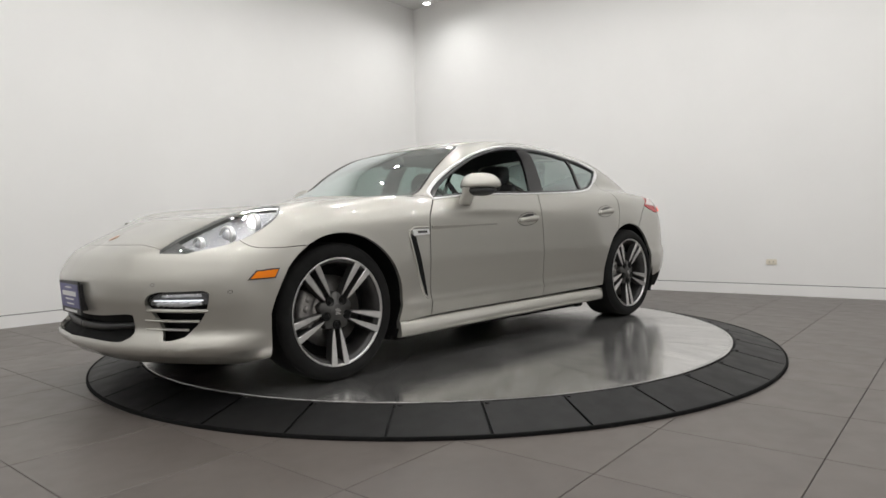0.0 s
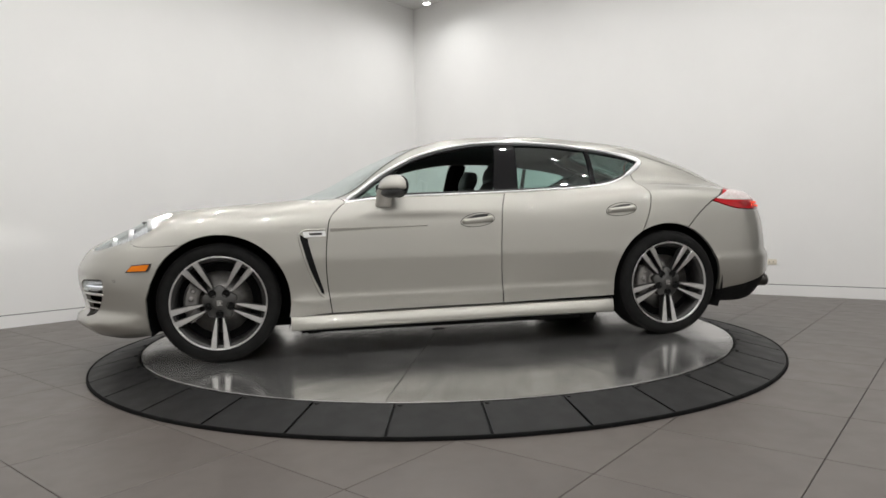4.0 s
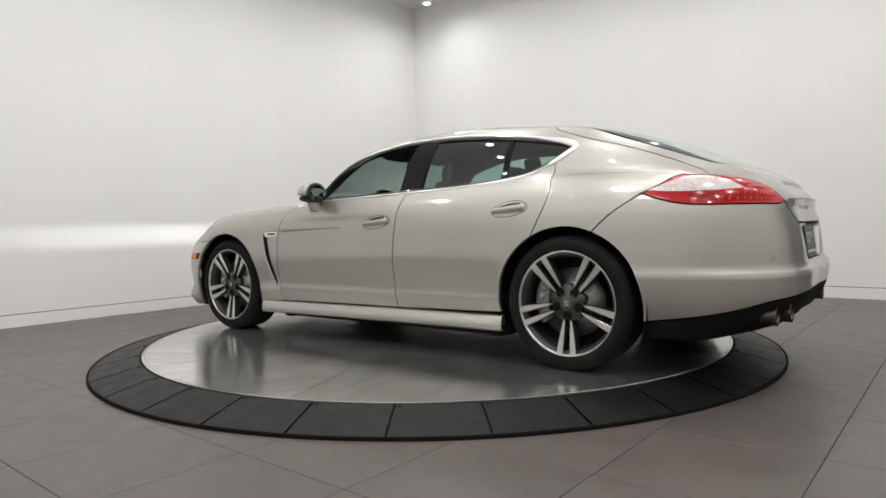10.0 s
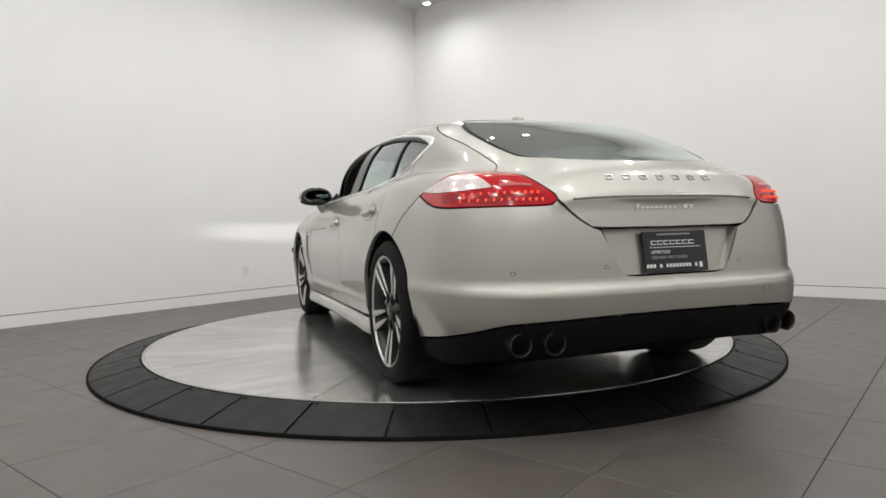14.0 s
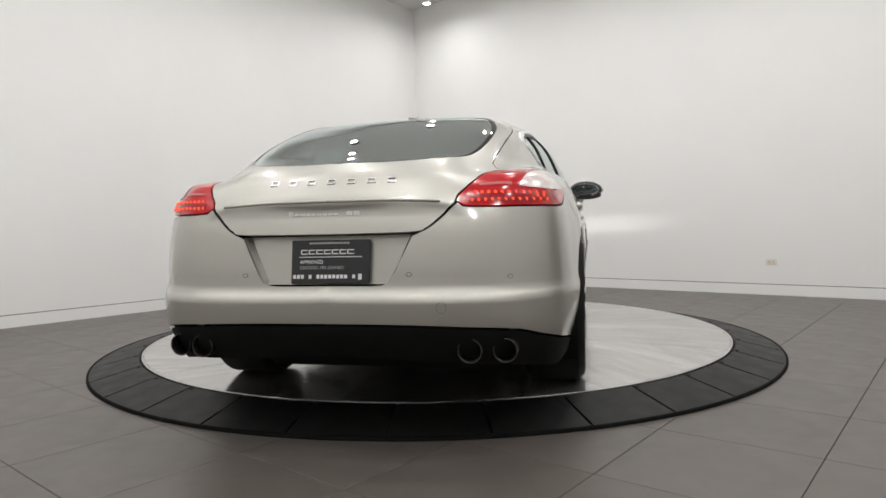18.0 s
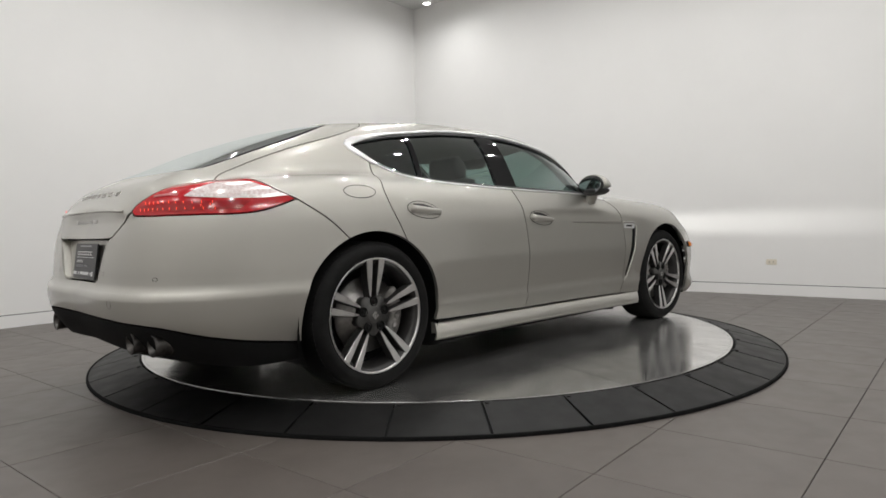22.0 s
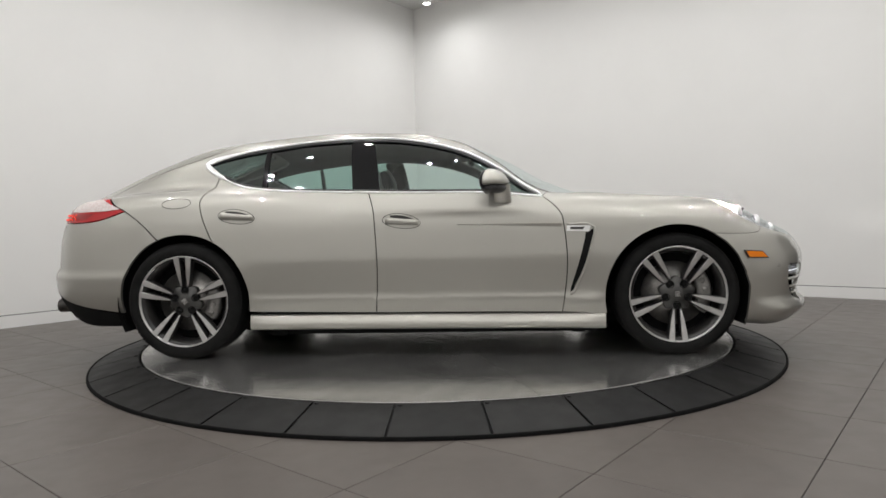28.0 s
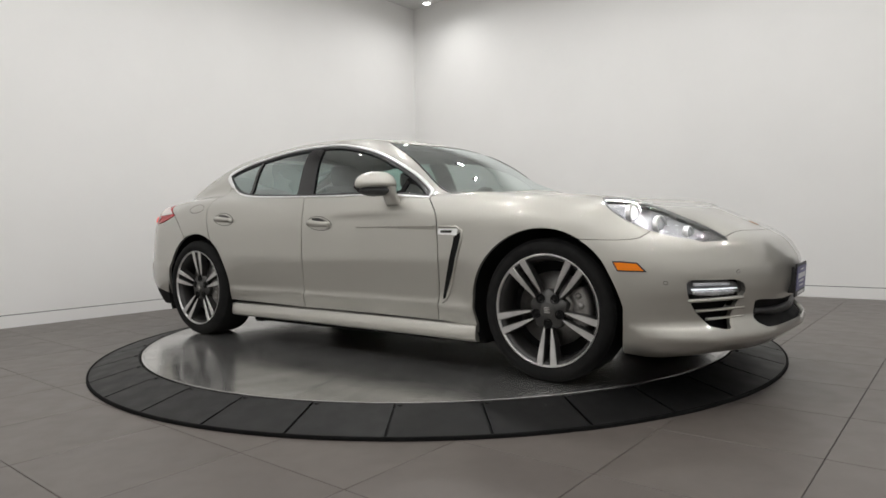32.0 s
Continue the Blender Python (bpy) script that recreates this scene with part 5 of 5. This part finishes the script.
    # the caliper sits towards the car's nose
    ca.matrix_basis = base if s > 0 else base @ Matrix.Rotation(math.pi, 4, "Y")


for s in (1, -1):
    wheel_at(1.455, s, .255, .352)
    wheel_at(-1.46, s, .285, .354, 36 if s < 0 else 0)


# ---- dark structure behind the panels ----
def inner_body():
    xs = np.linspace(-2.36, 2.27, 70)
    ph = np.concatenate([np.linspace(-1.2, 1.0, 34), np.linspace(1.06, math.pi / 2, 10)])
    q = np.concatenate([np.stack([np.full(len(ph), x), 0 * ph, np.full(len(ph), .5)], -1) for x in xs])
    n = np.tile(np.stack([0 * ph, np.cos(ph), np.sin(ph)], -1), (len(xs), 1))
    R = glue(q, n, 1.5, lower_body)
    R = (R - slope(R, lower_body) * .03).reshape(len(xs), len(ph), 3)
    bm = bmesh.new()
    for s in (1, -1):
        vs = [[bm.verts.new((p[0], p[1] * s, p[2])) for p in row] for row in R]
        for i in range(len(xs) - 1):
            for j in range(len(ph) - 1):
                c = (R[i, j] + R[i + 1, j + 1]) / 2
                well = min(math.hypot(c[0] - 1.447, c[2] - .345), math.hypot(c[0] + 1.457, c[2] - .352)) < .44 and c[1] > .5
                low = c[2] < (.33 if c[0] < -1.8 else .24)
                # the cabin stays open above the waist, and the lamps and grilles have room
                opened = -2.1 < c[0] < .95 and ph[j] > .5
                lamps = c[0] > 1.62 and c[1] > .5 and c[2] > .6 or c[0] > 1.95 and c[2] < .55
                if not (well or opened or lamps or low):
                    bm.faces.new((vs[i][j], vs[i + 1][j], vs[i + 1][j + 1], vs[i][j + 1])[::s])
    part("inner_body", bm, SHELL, car, "black inner body structure")
    for x in (1.447, -1.457):
        for s in (1, -1):
            bm = bmesh.new()
            prof = [(.425, .915), (.425, .56), (.02, .56)]
            rings = []
            for a in np.linspace(radians(-25), radians(205), 32):
                rings.append([bm.verts.new((x + r * math.cos(a), y * s, .35 + r * math.sin(a))) for r, y in prof])
            for a, b in zip(rings, rings[1:]):
                for k in range(2):
                    bm.faces.new((a[k], b[k], b[k + 1], a[k + 1]))
            part("wheel_arch_liner", bm, SHELL, car)
    for nm, *dims in (("floor_pan", -1.0, 1.0, -.77, .77, .122, .2), ("rear_tray", -2.28, -1.9, -.6, .6, .235, .3), ("drivetrain_tunnel", -1.95, 2.1, -.5, .5, .14, .22), ("front_tray", 1.86, 2.12, -.62, .62, .172, .21), ("exhaust_pipe", -1.3, .7, -.47, -.37, .105, .14), ("exhaust_pipe", -1.3, .7, .37, .47, .105, .14), ("jacking_pad", .86, .96, -.79, -.70, .118, .16), ("jacking_pad", .86, .96, .70, .79, .118, .16), ("jacking_pad", -.98, -.88, -.79, -.70, .118, .16), ("jacking_pad", -.98, -.88, .70, .79, .118, .16)):
        bm = bmesh.new()
        box(bm, *dims, .01)
        part(nm, bm, SHELL, car, smooth=False)
    bm = bmesh.new()
    box(bm, -1.5, .95, -.8, .8, .28, .32)
    box(bm, -2.1, -1.32, -.72, .72, .80, .86)
    box(bm, .92, .98, -.74, .74, .3, .93)
    part("cabin_floor", bm, LEATHER, car, smooth=False)


inner_body()


# ---- cabin ----
def rounded_block(bm, cx, cy, cz, sx, sy, sz, lean=0., soft=.3):
    """A cushion-like block with rounded edges, leaning back by so many degrees."""
    out = bmesh.ops.create_cube(bm, size=1)
    bmesh.ops.subdivide_edges(bm, edges=list({e for v in out["verts"] for e in v.link_edges}), cuts=4, use_grid_fill=True)
    m = Matrix.Translation((cx, cy, cz)) @ Matrix.Rotation(radians(lean), 4, "Y")
    for v in [v for v in bm.verts if not v.tag]:
        p = v.co * 2
        k = [abs(p[i]) for i in range(3)]
        f = 1 - soft * (max(0, k[0] * k[1] - .35) * .45 + max(0, k[1] * k[2] - .35) * .45 + max(0, k[0] * k[2] - .35) * .45)
        v.co = m @ Vector((p.x * f * sx / 2, p.y * f * sy / 2, p.z * f * sz / 2))
        v.tag = True


def seat(name, x, y, z, back):
    bm = bmesh.new()
    rounded_block(bm, x + .12, y, z - .06, .52, .5, .16, -6)
    st = part(name, bm, LEATHER, car, "dark grey leather car seat")
    bm = bmesh.new()
    rounded_block(bm, x - .2, y, z + .27, .14, .48, .62, -back)
    for k in (-1, 1):
        rounded_block(bm, x - .15, y + k * .2, z + .22, .14, .1, .46, -back)
    part("backrest", bm, LEATHER, st)
    if name == "rear_seat":
        return
    bm = bmesh.new()
    rounded_block(bm, x - .30, y, z + .61, .1, .27, .17, -back)
    part("head_restraint", bm, LEATHER, st)


def cabin_fittings():
    for y in (.38, -.38):
        seat("front_seat", -.10, y, .52, 20)
        seat("rear_seat", -1.0, y, .54, 24)
    bm = bmesh.new()
    prof = [(.96, .92), (.72, .945), (.50, .93), (.40, .88), (.36, .78), (.45, .62), (.8, .55)]
    a = [bm.verts.new((x, -.74, z)) for x, z in prof]
    b = [bm.verts.new((x, .74, z)) for x, z in prof]
    bm.faces.new(a)
    bm.faces.new(b[::-1])
    for i in range(len(prof)):
        j = (i + 1) % len(prof)
        bm.faces.new((a[i], b[i], b[j], a[j]))
    box(bm, -.9, .5, -.12, .12, .3, .66, .03)
    rounded_block(bm, .48, .38, .95, .2, .42, .08)
    part("dashboard", bm, LEATHER, car, "dark dashboard and centre console")
    bm = bmesh.new()
    hub = Matrix.Translation((.22, .38, .88)) @ Matrix.Rotation(radians(-65), 4, "Y")
    n, m = 40, 10
    ring = [[bm.verts.new(hub @ Vector(((.182 + .015 * math.cos(v)) * math.cos(u), (.182 + .015 * math.cos(v)) * math.sin(u), .015 * math.sin(v)))) for v in np.linspace(0, 2 * math.pi, m + 1)[:-1]] for u in np.linspace(0, 2 * math.pi, n + 1)[:-1]]
    for i in range(n):
        for j in range(m):
            bm.faces.new((ring[i][j], ring[(i + 1) % n][j], ring[(i + 1) % n][(j + 1) % m], ring[i][(j + 1) % m]))
    sw = part("steering_wheel", bm, TRIM, car, "black three-spoke steering wheel")
    bm = bmesh.new()
    bmesh.ops.create_cone(bm, cap_ends=True, segments=24, radius1=.07, radius2=.06, depth=.05, matrix=hub)
    for a in (0, 130, 230):
        bmesh.ops.create_cube(bm, size=1, matrix=hub @ Matrix.Rotation(radians(a), 4, "Z") @ Matrix.Translation((.11, 0, 0)) @ Matrix.Diagonal((.14, .03, .015, 1)))
    part("steering_hub", bm, TRIM, sw, smooth=False)
    bm = bmesh.new()
    rounded_block(bm, .27, 0, 1.235, .045, .25, .075, 8, .5)
    box(bm, .27, .30, -.015, .015, 1.25, 1.31)
    part("rear_view_mirror", bm, TRIM, car, "black rear-view mirror")


cabin_fittings()


# ---- tail details ----
def exhausts():
    for s in (1, -1):
        for x, y, z in ((-2.447, .54, .318), (-2.407, .664, .315)):
            bm = bmesh.new()
            spin_profile(bm, [(.042, .24), (.044, .012), (.046, 0), (.044, -.004), (.0405, 0), (.039, .16)], 32, axis="y")
            e = part("exhaust_tip", bm, PIPE, car, "brushed steel exhaust tip")
            e.matrix_basis = Matrix.Translation((x, s * y, z)) @ Matrix.Rotation(radians(-90), 4, "Z")
            bm = bmesh.new()
            bmesh.ops.create_circle(bm, cap_ends=True, segments=24, radius=.039, matrix=Matrix.Translation((0, .12, 0)) @ Matrix.Rotation(math.pi / 2, 4, "X"))
            part("exhaust_bore", bm, SHELL, e)


def tail_marks():
    # bright strip across the tailgate
    for s in (1, -1):
        bead("tailgate_strip", np.array(curve3([(-2.44, 0, .876), (-2.44, .25, .874), (-2.43, .44, .866)])), REAR_FAN, PAINT, tailgate, "silver strip across the tailgate", wide=.011, high=.007, side=s)

    def letter(y, z, w, h):
        """A plain raised bar in place of a letter."""
        uv = REAR_FAN.flat(np.array([(-2.42, y - w / 2, z - h / 2), (-2.42, y + w / 2, z - h / 2), (-2.42, y + w / 2, z + h / 2), (-2.42, y - w / 2, z + h / 2)]))
        q = REAR_FAN.lay(uv)
        n = slope(q)
        bm = bmesh.new()
        lo = [bm.verts.new(p) for p in q]
        hi = [bm.verts.new(p) for p in q + n * .004]
        bm.faces.new(hi)
        for i in range(4):
            bm.faces.new((lo[i], lo[(i + 1) % 4], hi[(i + 1) % 4], hi[i]))
        part("badge_bar", bm, SATIN, tailgate, smooth=False)
    # raised letters as plain blocks, and a smaller row below the strip
    for i in range(7):
        for dz in (.0075, -.0075):
            letter(.252 - .084 * i, .952 + dz, .034, .0035)
        for dy in (.0155, -.0155):
            letter(.252 - .084 * i + dy, .952, .0035, .012)
    for i in range(9):
        letter(.147 - .0225 * i, .8265 if i else .831, .0165, .0085 if i else .019)
    for i in range(2):
        letter(-.087 - .028 * i, .829, .022, .017)


def lettering(text, size, m, material, parent):
    c = bpy.data.curves.new("lettering", "FONT")
    c.body, c.size, c.extrude = text, size, .0004
    tmp = new("lettering", c)
    me = bpy.data.meshes.new_from_object(tmp.evaluated_get(bpy.context.evaluated_depsgraph_get()))
    bpy.data.objects.remove(tmp)
    me.materials.clear()
    me.materials.append(material)
    ob = new("lettering", me)
    ob.parent, ob.matrix_basis = parent, m
    return ob


def plates():
    bm = bmesh.new()
    box(bm, -.157, .157, -.003, .003, -.086, .079, .002)
    p = part("dealer_plate", bm, PLATE_BLACK, car, "black dealer plate with white lettering", smooth=False)
    p.matrix_basis = Matrix.Translation((-2.452, -.016, .652)) @ Matrix.Rotation(radians(-90), 4, "Z") @ Matrix.Rotation(radians(-8), 4, "X")

    def bar(x0, x1, z0, z1, m=INK):
        bm = bmesh.new()
        box(bm, x0, x1, -.0045, -.002, z0, z1)
        part("print_bar", bm, m, p, smooth=False)
    for i in range(13):
        bar(-.085 + .0125 * i, -.075 + .0125 * i, .063, .070, INK_GREY)
    for i in range(7):
        for z in (.0245, .0385):
            bar(-.118 + .031 * i, -.092 + .031 * i, z, z + .0035)
        bar(-.118 + .031 * i, -.1145 + .031 * i, .028, .0385)
    bar(-.125, .125, .013, .0155)
    for i in range(16):
        if i not in (3, 5, 14):
            bar(-.148 + .0158 * i, -.137 + .0158 * i, -.067, -.053)
    bar(.112, .126, -.072, -.05)
    flat = Matrix.Translation((0, -.0042, 0)) @ Matrix.Rotation(math.pi / 2, 4, "X")
    lettering("APPROVED", .019, flat @ Matrix.Translation((-.122, -.011, 0)), INK, p)
    lettering("CERTIFIED PRE-OWNED", .0165, flat @ Matrix.Translation((-.122, -.032, 0)), INK_GREY, p)
    bm = bmesh.new()
    box(bm, -.157, .157, -.004, .004, -.082, .082, .002)
    f = part("front_plate", bm, TRIM, car, "violet-blue dealer plate in a black frame", smooth=False)
    f.matrix_basis = Matrix.Translation((2.42, 0, .462)) @ Matrix.Rotation(radians(90), 4, "Z") @ Matrix.Rotation(radians(4), 4, "X")
    bm = bmesh.new()
    box(bm, -.145, .145, -.006, -.002, -.05, .068)
    part("plate_face", bm, PLATE_BLUE, f, smooth=False)
    for x0, x1, z0, z1 in ((-.05, .05, .048, .054), (-.11, .11, .008, .032), (-.07, .07, -.012, -.004), (-.06, .06, -.034, -.028), (-.1, .1, -.073, -.06)):
        n = max(1, int((x1 - x0) / .03))
        for i in range(n):
            bm = bmesh.new()
            box(bm, x0 + (x1 - x0) * i / n + .002, x0 + (x1 - x0) * (i + 1) / n - .002, -.0075, -.0055, z0, z1)
            part("print_bar", bm, INK, f, smooth=False)
    bm = bmesh.new()
    box(bm, 2.37, 2.416, -.14, .14, .40, .53, .004)
    part("plate_bracket", bm, TRIM, car, smooth=False)


exhausts()
tail_marks()
plates()


def small_marks():
    # rear parking sensors, tow cover, fuel flap, aerial, nose emblem
    for s in (1, -1):
        for x, y, z in ((-2.47, .325, .60), (-2.40, .69, .585)):
            sensor(rear_bumper, REAR_FAN, (x, y, z), s)
    a = np.linspace(0, 2 * math.pi, 25)[:-1]
    bead("towing_cover_joint", np.array([(-2.5, -.0 + .45 + .019 * math.cos(t), .48 + .02 * math.sin(t)) for t in a]), REAR_FAN, TRIM, rear_bumper, wide=.001, high=.0004, closed=True, side=-1)
    bead("fuel_flap_joint", np.array([(-1.505 + .092 * math.cos(t), .88, .945 + .045 * math.sin(t)) for t in a]), SLANT, TRIM, car, wide=.004, high=.0008, closed=True, side=-1)
    bm = bmesh.new()
    rounded_block(bm, -1.12, 0, 1.392, .12, .04, .035, -10, .6)
    part("roof_aerial", bm, PAINT, car, "small body-coloured roof aerial fin")
    o = np.array([(2.205 + .03 * math.cos(t), .024 * math.sin(t), .75) for t in a])
    way = Way((.45, 0, .9))
    panel("nose_emblem", o, way, mat("gold_red_emblem", (.35, .16, .07), .3, .6), front_bumper, "small gold and red nose emblem", lift=.002, rim=.002, gap=0, grid=.02)
    st = ring_of([(.19, .40, 1.318), (.182, .46, 1.316)], [(.182, .46, 1.316), (.225, .468, 1.3)], [(.225, .468, 1.3), (.233, .405, 1.302)], [(.233, .405, 1.302), (.19, .40, 1.318)])
    panel("windscreen_sticker", st, Way((.55, 0, .83)), INK, car, "small white sticker at the top of the windscreen", lift=-.002, rim=0, gap=0)


small_marks()


def motions():
    rows_car, rows_disc = [], []
    for i in range(0, 65):
        t = i * .5
        h = math.degrees(heading(t))
        m = pose(0, 0, 0, 0, 0, h)
        rows_disc.append((t, m))
        rows_car.append((t, m @ pose(-AXLE_X, -AXLE_Y, DISC_Z)))
    walk(disc, rows_disc)
    walk(car, rows_car)


tile_floor(floor, BASE)
motions()
